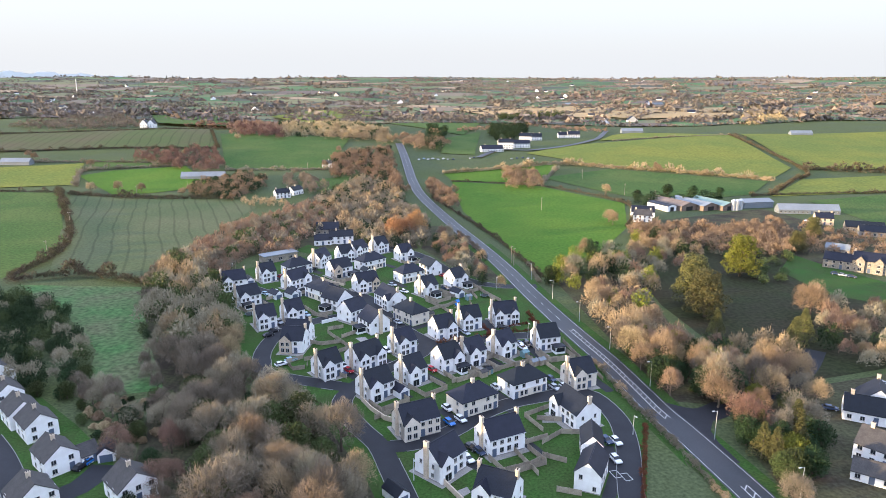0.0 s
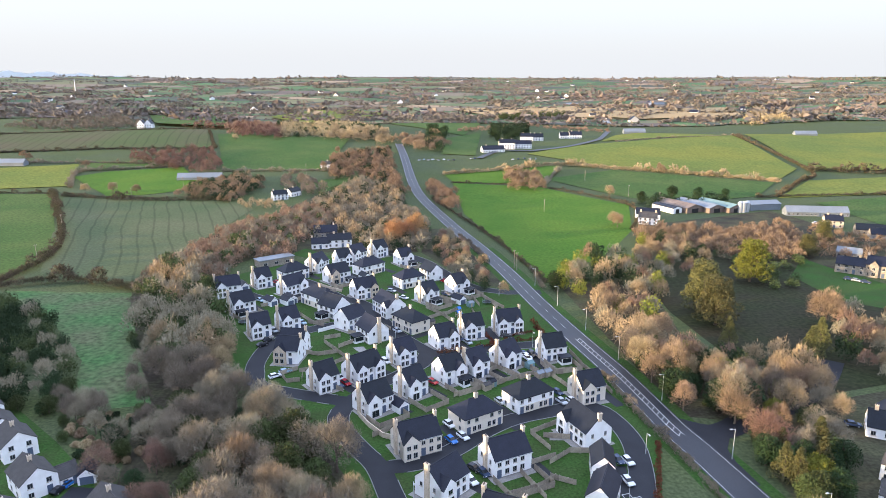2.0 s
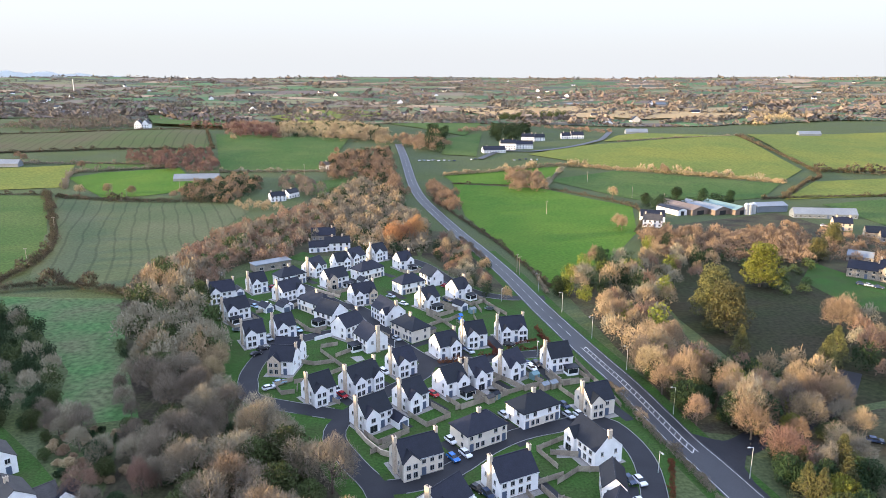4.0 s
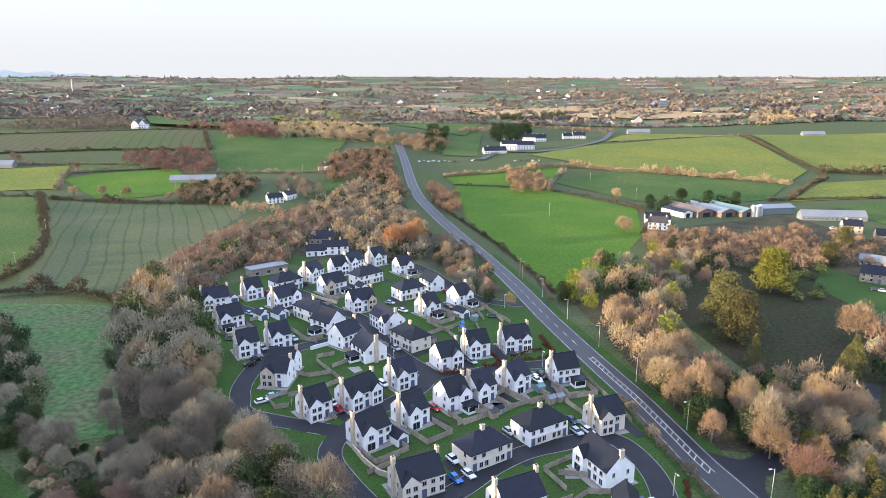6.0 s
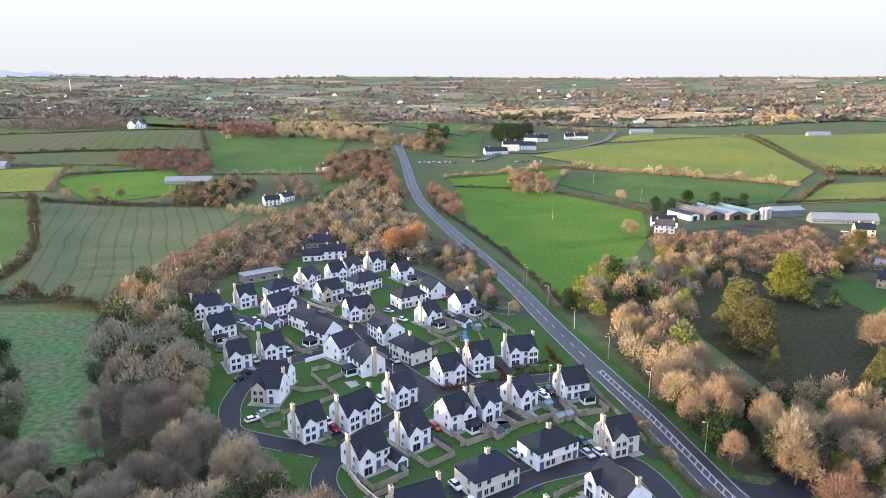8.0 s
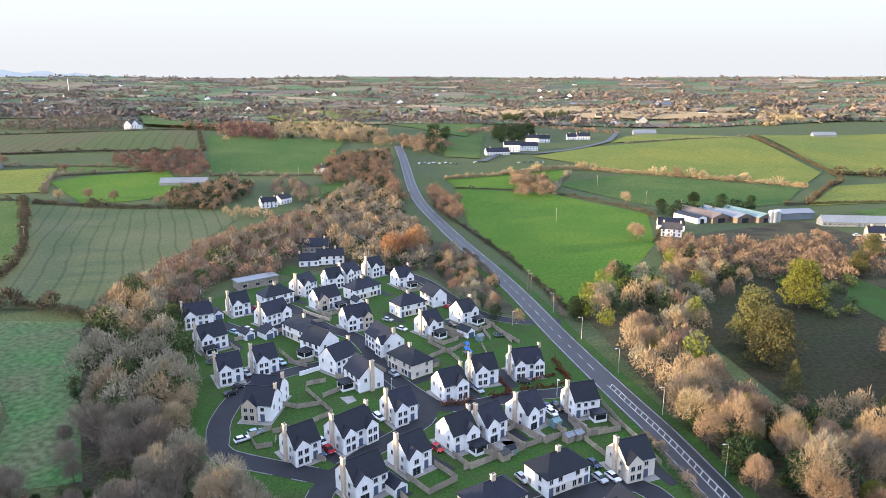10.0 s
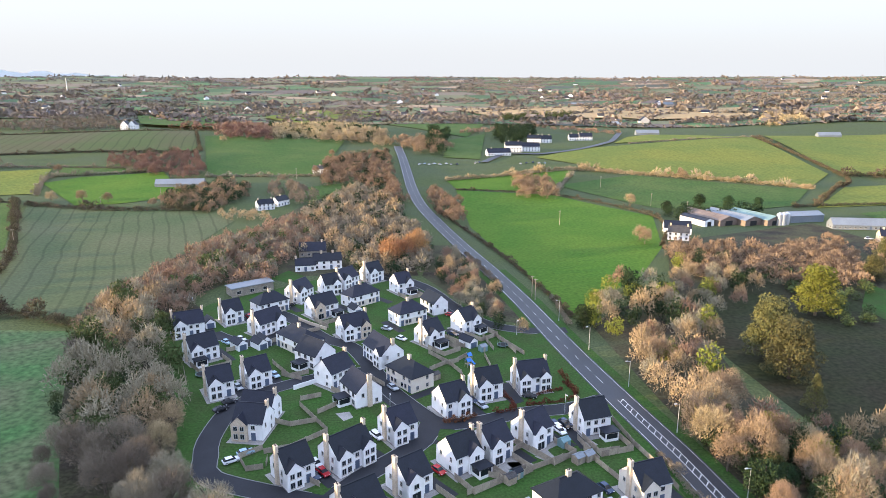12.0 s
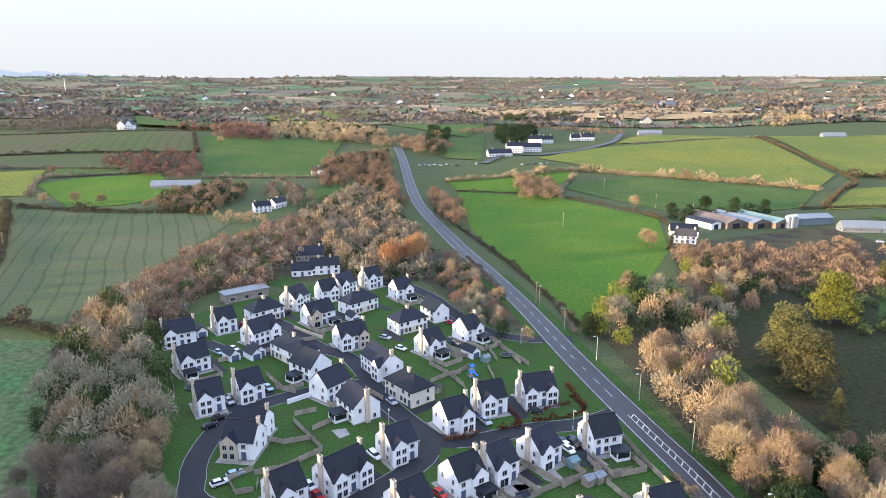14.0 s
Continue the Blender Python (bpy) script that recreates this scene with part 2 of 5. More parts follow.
def smooth(pts, step=3.0):
    """A soft line through the points."""
    out = []
    n = len(pts)
    for i in range(n - 1):
        a, b, c, d = (Vector(pts[max(0, min(n - 1, k))]) for k in (i - 1, i, i + 1, i + 2))
        m = max(1, int((c - b).length / step))
        for k in range(m):
            t = k / m
            out.append(0.5 * ((2 * b) + (c - a) * t + (2 * a - 5 * b + 4 * c - d) * t * t + (3 * b - a - 3 * c + d) * t ** 3))
    out.append(Vector(pts[-1]))
    return out


def strip(line, left, right, z, thick=0.0):
    """A band along a line, from `left` to `right` metres beside it (right is plus)."""
    s = Shape()
    n = len(line)
    for i, p in enumerate(line):
        d = (line[min(n - 1, i + 1)] - line[max(0, i - 1)]).normalized()
        r = Vector((d.y, -d.x))
        for off in (left, right):
            q = p + r * off
            s.v.append((q.x, q.y, terr(q.x, q.y) + lift(q.x, q.y) + z))
    s.f = [[2 * i, 2 * i + 1, 2 * i + 3, 2 * i + 2] for i in range(n - 1)]
    if thick:
        k = len(s.v)
        s.v += [(x, y, z0 - thick) for x, y, z0 in s.v]
        s.f += [[a, c, c + k, a + k] for i in range(n - 1) for a, c in ((2 * i + 2, 2 * i), (2 * i + 1, 2 * i + 3))]
    return s


ROADS = []


def road(pts, width, mat, label, name="road", z=0.02, kerb=True, step=3.0):
    line = smooth(pts, step)
    z += .04
    ob = tagged(part(name, strip(line, -width / 2, width / 2, z), mat), label, "road", kind="structure")
    ROADS.append((line, width, z, kerb))
    return line


# fields near the estate
field([(8.3, 617.3), (85.6, 596.0), (141.1, 520.0), (120.6, 433.7), (92.5, 376.3), (63.6, 340.2), (49.1, 317.7), (37.5, 376.3), (14.8, 485.7)], field_bright, "bright green grazing field beside the main road")
field([(93.7, 636.0), (168.0, 679.8), (299.5, 620.0), (256.3, 557.2), (212.2, 539.6), (151.1, 549.6)], field_green, "green pasture bordered by low hedges")
field([(0.5, 655.1), (117.8, 703.1), (87.4, 609.2), (8.4, 622.6)], field_bright, "narrow bright green pasture")
field([(93.8, 774.4), (156.7, 837.8), (386.7, 926.8), (358.2, 696.8), (307.7, 632.1), (170.9, 692.2)], field_olive, "broad sunlit olive-green pasture on a rise")
field([(409.5, 944.5), (631.7, 978.3), (709.8, 939.7), (529.6, 692.5), (366.8, 690.9)], field_olive, "large sunlit pasture on the slope")
field([(269.2, 549.6), (337.7, 633.7), (430.1, 655.5), (501.6, 654.3), (446.4, 579.2)], field_olive, "sunlit sloping pasture")
field([(289.0, 529.8), (368.9, 558.4), (455.9, 560.2), (334.5, 404.6), (289.2, 437.2)], field_green, "green pasture behind the farm")
field([(-285.1, 877.9), (-119.2, 880.1), (-115.4, 677.7), (-215.6, 672.4)], field_green, "green pasture with a sunny crest")
field([(-583.7, 902.8), (-511.6, 950.6), (-315.2, 925.2), (-264.2, 789.5), (-380.4, 786.3), (-494.3, 760.0)], field_rows, "field of young crop in rows")
field([(-346.6, 643.0), (-326.1, 668.4), (-262.1, 692.2), (-204.7, 595.8), (-244.4, 564.8), (-274.1, 557.1)], field_bright, "small curved bright green pasture")
field([(-309.3, 557.0), (-238.6, 539.6), (-170.3, 539.6), (-140.8, 505.7), (-144.0, 417.1), (-149.1, 357.4), (-147.4, 317.6), (-201.4, 335.2)], field_tram, "pale winter crop field with curved tramlines")
field([(-412.8, 567.7), (-322.8, 564.5), (-223.6, 389.7), (-212.0, 356.9), (-215.1, 315.8), (-230.5, 306.4)], field_green, "green pasture by a hedge")
field([(-200.9, 305.9), (-141.0, 302.9), (-110.5, 237.9), (-87.5, 195.3), (-101.6, 191.4), (-112.3, 195.3), (-124.5, 227.0), (-153.6, 262.4)], field_cool, "damp rough meadow between woods")
field([(-469.3, 666.1), (-371.1, 702.5), (-330.8, 600.6), (-411.7, 580.2)], field_olive, "olive pasture")
field([(-366.4, 717.0), (-290.1, 720.1), (-265.1, 700.7), (-354.8, 670.0)], field_green, "narrow green pasture")
field([(35.2, 636.0), (40.3, 633.3), (41.0, 628.0), (35.4, 630.7)], field_green, "narrow green verge")
field([(199.3, 873.8), (386.7, 926.8), (264.8, 956.4), (230.6, 929.2)], field_olive, "olive pasture below a lane")
field([(353.0, 1411.5), (606.6, 1467.4), (527.3, 1223.5), (336.8, 1221.8), (295.4, 1259.9)], field_tan, "pale tan stubble field on a hill", 60, 3.0)
field([(20.1, 1535.3), (387.4, 1550.8), (281.4, 1243.5), (121.8, 1280.6)], field_tan, "pale tan stubble field", 60, 3.0)
field([(-312.3, 1253.5), (-230.8, 1534.5), (-106.2, 1379.3), (-201.4, 1094.2)], field_olive, "olive pasture in the distance", 60, 3.0)
field([(-84.5, 1094.3), (17.1, 1303.1), (59.2, 1091.5), (28.0, 943.7), (-11.4, 987.3)], field_green, "green pasture in the distance")
field([(4.5, 911.7), (53.0, 975.1), (35.4, 760.5), (-2.6, 771.2)], field_green, "green pasture beside the white buildings")
field([(-495.7, 1177.0), (-516.4, 1389.7), (-355.5, 1174.3), (-298.2, 943.9), (-417.3, 1007.7)], field_green, "green pasture in the distance", 60, 3.0)
field([(95.9, 340.2), (134.5, 376.3), (187.2, 340.2), (212.2, 310.1), (166.8, 217.1), (111.2, 199.4), (100.5, 217.1), (93.9, 277.0)], park_grass, "parkland grass coloured dark for the shade between tall trees")
field([(192.9, 363.5), (198.9, 340.2), (211.7, 310.1), (190.7, 277.0), (173.0, 292.7), (170.3, 329.6)], lawn, "mown lawn before the stone house", up=0.05)
field([(-127.3, 622.5), (-88.4, 644.1), (-85.3, 582.9), (-109.9, 569.9)], field_green, "small green paddock among trees")
field([(-65.7, 582.9), (-30.0, 557.2), (-35.0, 492.2), (-63.3, 520.0)], field_green, "small green clearing among trees")
field([(-84.5, 372.0), (-78.5, 385.3), (-69.2, 376.3), (-74.5, 364.4)], lawn, "mown lawn beside the old cottage", up=0.02)
field([(22.5, 299.4), (36.8, 299.4), (46.7, 243.7), (43.3, 242.6), (36.3, 273.3), (28.9, 284.6)], lawn, "mown verge between fence and main road", up=0.02)
field([(57.2, 172.2), (64.1, 139.2), (62.6, 123.3), (43.0, 123.3)], rough_grass, "rough grass plot beside the road", up=0.01)
field([(-33.4, 262.7), (-72.3, 243.7), (-68.1, 195.3), (-29.9, 177.1), (-21.3, 158.9), (-11.2, 123.3), (-69.5, 123.3), (-89.5, 191.4), (-122.5, 262.7), (-156.5, 376.3), (-122.6, 475.2), (-105.2, 557.2), (-85.6, 622.5), (-38.6, 544.6), (-14.2, 376.3), (-46.6, 376.3), (-72.4, 376.3), (-99.9, 369.8), (-113.0, 340.2)], earth, "woodland floor of fallen leaves", name="woodland_floor", up=-0.02)
field([(54.3, 310.1), (102.1, 363.5), (127.6, 446.2), (238.1, 496.6), (262.2, 390.0), (244.6, 329.6), (187.2, 340.2), (134.5, 376.3), (93.7, 292.7), (86.9, 217.1), (109.2, 195.3), (163.5, 212.4), (109.9, 134.9), (81.1, 128.9), (80.7, 158.9), (86.7, 184.0), (69.4, 187.7), (61.1, 249.8)], earth, "leafy ground under the park trees", name="woodland_floor", up=-0.02)
field([(-12.6, 376.3), (-8.9, 437.2), (6.0, 437.2), (21.3, 376.3), (31.3, 310.1), (18.1, 314.8), (-1.2, 351.5)], earth, "scrubby bank beside the road", name="woodland_floor", up=-0.02)
field([(-128.8, 163.4), (-130.2, 181.5), (-127.4, 193.9), (-104.0, 173.8), (-84.2, 154.4), (-68.8, 125.2), (-102.5, 125.1)], lawn, "mown gardens of the older houses", up=0.0)

field([(-112, 300), (-95, 275), (-78, 240), (-66, 205), (-40, 185), (-20, 150), (-5, 110), (60, 100), (62, 165), (52, 200), (44, 250), (34, 290), (16, 318), (-5, 350), (-30, 375), (-60, 372), (-100, 335)], lawn, "mown lawns and gardens of the estate", up=0.0)

# roads
MAIN = [(80, 92), (74, 133), (69.9, 153.7), (66.1, 170.6), (63.3, 181.6), (60.4, 197.9), (56.8, 217.2), (52.1, 237.0), (46.4, 261.8), (39.8, 292.9), (31.2, 338.0), (20.4, 385.6), (5.3, 446.7), (-17.5, 551.3), (-27.8, 618.8), (-35.9, 690), (-44.5, 765.4), (-54.5, 844.5)]
main = road(MAIN, 9.0, main_tarmac, "straight main road with worn grey asphalt", step=5, z=0.08, kerb=False)
tagged(part("verge", strip(smooth(MAIN[:12], 6), 4.5, 8.0, 0.05), lawn), "mown grass verge beside the main road", "verge", kind="structure")
tagged(part("verge", strip(smooth(MAIN[:12], 6), -7.5, -4.5, 0.05), lawn), "mown grass verge beside the main road", "verge", kind="structure")
field([(61.5, 184.5), (66.5, 180.8), (72.5, 183.4), (79.5, 180.2), (74.2, 170), (73.9, 163.6), (75.5, 153.5), (70, 153.5)], tarmac, "wide asphalt mouth of the side lane", name="road", up=.085)
road([(60, 187), (73.9, 178.8), (87.9, 186.9), (103.8, 195.3), (120.3, 210.1), (133.1, 227.1)], 8, tarmac, "side lane joining the main road", kerb=False, z=0.03)
road([(44, 304), (38.7, 303.8), (25.5, 304.7), (12.5, 312.9), (1.7, 331.7), (-10.5, 357.4), (-27.2, 376.3), (-48.2, 390.0)], 6, tarmac, "estate entrance street")
CENTRE = [(47, 249), (34, 242), (23, 240), (14, 237), (7, 234), (-3, 233), (-9, 239), (-19, 254), (-24, 265), (-30, 279), (-36, 289), (-46, 296), (-59, 313), (-69, 323), (-78, 327)]
road(CENTRE, 6, tarmac, "curving estate street of dark asphalt", z=0.03)
road([(-6, 233), (-8, 224), (-15, 215), (-22, 207), (-29, 195), (-30, 184), (-23, 171), (-17, 162), (-13, 151), (-9, 139), (-3, 120)], 6, tarmac, "estate street of dark asphalt", z=0.035)
road([(-40, 200), (-58, 207), (-62, 216), (-64, 224), (-64, 237), (-62, 244), (-56, 253), (-45, 261), (-36, 265), (-26, 268)], 6, tarmac, "estate street round the wood", z=0.04)
road([(-27, 196), (-40, 200)], 6, tarmac, "short link of estate street", z=0.025)
road([(-58, 311), (-69, 291), (-76, 293), (-82, 296), (-88, 301)], 5.5, tarmac, "estate cul-de-sac", z=0.042)
road([(-16, 161), (-7, 163), (2, 169), (11, 179), (20, 186), (30, 190), (40, 194), (46, 191), (50, 177), (49, 162), (44, 139), (40, 110)], 6, tarmac, "estate street with parked cars", z=0.045)
road([(-123.1, 165.5), (-113.6, 156.1), (-102.2, 142.9), (-93.1, 131.5)], 6, tarmac, "street between the older houses", z=0.02)
road([(-90.2, 139.2), (-86.9, 143.0), (-85.5, 149.3), (-85.3, 152.7)], 7, tarmac, "asphalt drive before a garage", z=0.03, kerb=False)
road([(38.6, 741.7), (53.2, 774.7), (68.1, 800.5), (98.4, 794.9), (148.2, 828.6), (190.0, 875.2), (205.3, 901.1), (234.6, 984.6)], 7, main_tarmac, "far lane winding up to a bend", kerb=False, step=12, z=0.4)
road([(-259.5, 1727.3), (-238.7, 1807.0), (-222.8, 1899.6)], 14, main_tarmac, "far stretch of road", kerb=False, step=20, z=0.6)


def on_other_road(q, own):
    """Whether a point lies on the asphalt of another road."""
    for line, width, _, _ in ROADS:
        if line is own:
            continue
        for a, b in zip(line, line[1:]):
            d = b - a
            f = min(1, max(0, (q - a).dot(d) / max(d.length_squared, 1e-6)))
            if (q - a - d * f).length < width / 2 + .05:
                return True
    return False


for line, width, z, kerb in ROADS:
    for side in (-1, 1) if kerb else ():
        lo, hi = sorted((side * width / 2, side * (width / 2 + 0.16)))
        runs = [[]]
        for i, p in enumerate(line):
            d = (line[min(len(line) - 1, i + 1)] - line[max(0, i - 1)]).normalized()
            if on_other_road(p + Vector((d.y, -d.x)) * side * width / 2, line):
                runs.append([])
            else:
                runs[-1].append(p)
        for run in runs:
            if len(run) > 1:
                tagged(part("kerb", strip(run, lo, hi, z + 0.1, 0.15), kerb_stone), "pale concrete kerb along the asphalt street", "kerb", kind="structure")


def dashes(line, off, length, gap, width, start=0.0, end=1e9):
    """A broken painted line beside a road's middle."""
    walked, on = 0.0, []
    for a, b in zip(line, line[1:]):
        walked += (b - a).length
        if start < walked < end and walked % (length + gap) < length:
            on.append((a, b))
    for a, b in on:
        tagged(part("road_marking", strip([a, b], off - width / 2, off + width / 2, 0.15), paint_white), "white painted road marking", "marking", kind="structure")


fine_main = smooth(MAIN, 1.5)
tagged(part("road_marking", strip(fine_main, -4.0, -3.85, 0.145), paint_white), "white painted edge line", "marking", kind="structure")
tagged(part("road_marking", strip(fine_main, 3.85, 4.0, 0.145), paint_white), "white painted edge line", "marking", kind="structure")
for stretch, side in itertools.product((fine_main[4:34], fine_main[56:104]), (-.9, .9)):
    tagged(part("road_marking", strip(stretch, side - .1, side + .1, 0.15), paint_white), "white painted line beside hatching", "marking", kind="structure")
dashes(fine_main, 0.0, 4.0, 5.0, 0.2, 170, 700)
for i in itertools.chain(range(4, 33, 2), range(56, 103, 2)):
    a, b = fine_main[i], fine_main[i + 1]
    d = (b - a).normalized()
    r = Vector((d.y, -d.x))
    tagged(part("road_marking", strip([a - r * .75, a + r * .75 + d * 1.6], -.13, .13, 0.155), paint_white), "white painted hatching", "marking", kind="structure")


# ---- houses ----
EAVE, PITCH = 5.0, 0.92


@functools.cache
def window_meshes(w, h):
    f = Shape().box(-w / 2 - .07, -.05, 0, -w / 2 + .03, .02, h).box(w / 2 - .03, -.05, 0, w / 2 + .07, .02, h)
    f.box(-w / 2 + .03, -.05, h - .06, w / 2 - .03, .02, h).box(-w / 2 + .03, -.07, -.06, w / 2 - .03, .02, .05).box(-.03, -.045, .05, .03, .02, h - .06)
    return f.mesh("frame"), Shape().box(-w / 2 + .03, -.02, .05, w / 2 - .03, .015, h - .06).mesh("pane"), Shape().box(-w / 2 - .15, -.14, -.16, w / 2 + .15, -.01, -.065).mesh("sill")


def window(house, x, y, z, rz=0, w=1.2, h=1.3, mat=None):
    f, p, s = window_meshes(w, h)
    ob = part("window", f, mat or frame_grey, house, at=pose(x, y, z, 0, 0, rz))
    part("pane", p, glass_dark, ob)
    part("sill", s, stone_buff, ob)


@functools.cache
def door_mesh():
    return Shape().box(-.5, -.06, 0, .5, .02, 2.1).box(-.62, -.04, 0, -.5, .02, 2.25).box(.5, -.04, 0, .62, .02, 2.25).box(-.5, -.04, 2.1, .5, .02, 2.25).mesh("door")


def door(house, x, y, rz=0):
    part("door", door_mesh(), door_blue, house, "blue-grey panelled front door", pose(x, y, 0.1, 0, 0, rz))


def chimney(house, x, y, z0, top, wx, wy):
    c = part("chimney", Shape().box(x - wx / 2, y - wy / 2, z0, x + wx / 2, y + wy / 2, top).box(x - wx / 2 - .08, y - wy / 2 - .08, top, x + wx / 2 + .08, y + wy / 2 + .08, top + .16), stone_buff, house, "buff stone chimney stack")
    for k in (-.22, .22):
        px, py = (x + k, y) if wx >= wy else (x, y + k)
        part("chimney_pot", Shape().tube((px, py, top + .16), (px, py, top + .55), .13, .1, 8), slate_brown, c)


def gable_walls(x0, y0, x1, y1, eave, ridge, along):
    """Four walls with two gables; the ridge runs along x or y."""
    s = Shape()
    p = [(x0, y0), (x1, y0), (x1, y1), (x0, y1)]
    v = [(*q, -.3) for q in p] + [(*q, eave) for q in p]
    if along == "x":
        ym = (y0 + y1) / 2
        v += [(x0, ym, ridge), (x1, ym, ridge)]
        f = [(0, 1, 5, 4), (2, 3, 7, 6), (1, 2, 6, 9, 5), (3, 0, 4, 8, 7), (4, 5, 9, 8), (6, 7, 8, 9)]
    else:
        xm = (x0 + x1) / 2
        v += [(xm, y0, ridge), (xm, y1, ridge)]
        f = [(0, 1, 5, 8, 4), (2, 3, 7, 9, 6), (1, 2, 6, 5), (3, 0, 4, 7), (5, 6, 9, 8), (7, 4, 8, 9)]
    return s.add(v, f)


def gable_roof(x0, y0, x1, y1, eave, ridge, along, o=.28, verge=.12, th=.16):
    s = Shape()
    k = .1
    if along == "x":
        ym = (y0 + y1) / 2
        drop = o * (ridge - eave) / (ym - y0)
        a, b = x0 - verge, x1 + verge
        s.slab([(a, y0 - o, eave - drop + k), (b, y0 - o, eave - drop + k), (b, ym, ridge + k), (a, ym, ridge + k)], th)
        s.slab([(a, ym, ridge + k), (b, ym, ridge + k), (b, y1 + o, eave - drop + k), (a, y1 + o, eave - drop + k)], th)
        s.box(a, ym - .12, ridge, b, ym + .12, ridge + .17)
    else:
        xm = (x0 + x1) / 2
        drop = o * (ridge - eave) / (xm - x0)
        a, b = y0 - verge, y1 + verge
        s.slab([(x0 - o, a, eave - drop + k), (xm, a, ridge + k), (xm, b, ridge + k), (x0 - o, b, eave - drop + k)], th)
        s.slab([(xm, a, ridge + k), (x1 + o, a, eave - drop + k), (x1 + o, b, eave - drop + k), (xm, b, ridge + k)], th)
        s.box(xm - .12, a, ridge, xm + .12, b, ridge + .17)
    return s


def sunroom(house, x0, y0, x1, y1):
    """A flat-roofed garden room."""
    r = part("sunroom", Shape().box(x0, y0, -.2, x1, y1, .8).box(x0, y0, 2.35, x1, y1, 2.6)
             .box(x0, y0, .8, x0 + .25, y0 + .25, 2.35).box(x1 - .25, y0, .8, x1, y0 + .25, 2.35).box(x0, y1 - .25, .8, x0 + .25, y1, 2.35).box(x1 - .25, y1 - .25, .8, x1, y1, 2.35), render_white, house)
    part("pane", Shape().box(x0 + .08, y0 + .08, .8, x1 - .08, y1 - .02, 2.35), glass_dark, r)
    part("flat_roof", Shape().box(x0 - .3, y0 - .3, 2.6, x1 + .3, y1, 2.82), slate, r, "flat dark grey roof")


laid = itertools.count()


def add_drive(x, y, rot, u0, v0, u1, v1, mat=None, z=.026, label="asphalt driveway beside a house", name="driveway"):
    c, s = math.cos(radians(rot)), math.sin(radians(rot))
    pts = [(x + u * c - v * s, y + u * s + v * c) for u, v in ((u0, v0), (u1, v0), (u1, v1), (u0, v1))]
    z += .004 * (next(laid) % 5)
    sh = Shape().slab([(px, py, terr(px, py) + lift(px, py) + z) for px, py in pts], .1)
    tagged(part(name, sh, mat or tarmac), label, name, kind="structure")


def house(x, y, rot, w, wing="L", d=8.3, style="F", chim="L", sun="", drive="R", wall=None, gable_stone=False, label=""):
    """A two-storey house: (x, y) is the left end of the side that faces the flight."""
    w = max(w, 7.4)
    wall = wall or render_white
    h = thing("house", x, y, rot, label or "white rendered two-storey house with dark slate roof", "house", "estate houses")
    ridge = EAVE + d / 2 * PITCH
    part("wall", gable_walls(0, 0, w, d, EAVE, ridge, "x"), wall, h)
    part("roof", gable_roof(0, 0, w, d, EAVE, ridge, "x"), slate, h)
    part("plinth", Shape().box(-.06, -.06, -.3, w + .06, d + .06, .3), paving, h)
    spans = {"L": [(0, min(4.3, w * .55))], "R": [(w - min(4.3, w * .55), w)], "LR": [(0, w * .36), (w * .64, w)], "": []}[wing]
    for i, (a, b) in enumerate(spans):
        half = (b - a) / 2
        top = EAVE + half * PITCH * 1.08
        wm = stone_buff if gable_stone and i == len(spans) - 1 else wall
        part("gable_wing", gable_walls(a, -.9, b, half, EAVE, top, "y"), wm, h, "projecting gabled bay" if wm is wall else "projecting bay of buff stone")
        m, o, k = (a + b) / 2, .22, .1
        dr = o * PITCH
        rf = Shape()
        rf.slab([(a - o, -1.0, EAVE - dr + k), (m, -1.0, top + k), (m, half + .5, top + k), (a - o, 0, EAVE - dr + k)], .15)
        rf.slab([(m, -1.0, top + k), (b + o, -1.0, EAVE - dr + k), (b + o, 0, EAVE - dr + k), (m, half + .5, top + k)], .15)
        part("wing_roof", rf, slate, h)
        if style == "F":
            for px in (m - half * .42, m + half * .42) if half > 1.7 else (m,):
                window(h, px, -.92, 3.15, 0, 1.05, 1.25)
                window(h, px, -.92, .75, 0, 1.1, 1.5)
        else:
            window(h, m, -.92, 3.15, 0, 1.3, 1.2)
            window(h, m, -.92, .15, 0, 2.3, 2.1)
    free = [p for p in np.arange(1.3, w - .6, 2.2) if all(p < a - .5 or p > b + .5 for a, b in spans)]
    for i, px in enumerate(free):
        window(h, px, -.02, 3.3, 0, 1.0, 1.1)
        if i == 0:
            door(h, px, -.02)
        else:
            window(h, px, -.02, .9, 0, 1.1, 1.4)
    for py, z, ww in ((d * .25, 3.3, .7), (d * .75, 3.3, .7), (d * .28, .9, .8)):
        window(h, -.02, py, z, -90, ww, 1.1)
        window(h, w + .02, d - py, z, 90, ww, 1.1)
    for px in (w * .25, w * .72):
        window(h, px, d + .02, 3.3, 180)
        window(h, px, d + .02, .8, 180, 1.6, 1.5)
    if "L" in chim:
        chimney(h, -.25, d / 2, -.3, ridge + 1.0, .75, 1.25)
    if "R" in chim:
        chimney(h, w - .1, d / 2, ridge - 1.2, ridge + 1.0, .7, 1.1)
    part("gutter", Shape().box(-.1, -.4, EAVE - .2, w + .1, -.28, EAVE - .09), frame_grey, h)
    if sun:
        a = {"L": .1, "R": w - 3.9, "M": w / 2 - 1.9}[sun]
        sunroom(h, a, -4.2, a + 3.8, -.9)
    if drive:
        u = w + .5 if drive == "R" else -3.6
        add_drive(x, y, rot, u, -5.0, u + 3.1, d)
    add_drive(x, y, rot, -1.1, -1.9, w + .45, d + 1.2, paving, .004, "paved path round a house", "path")
    return h


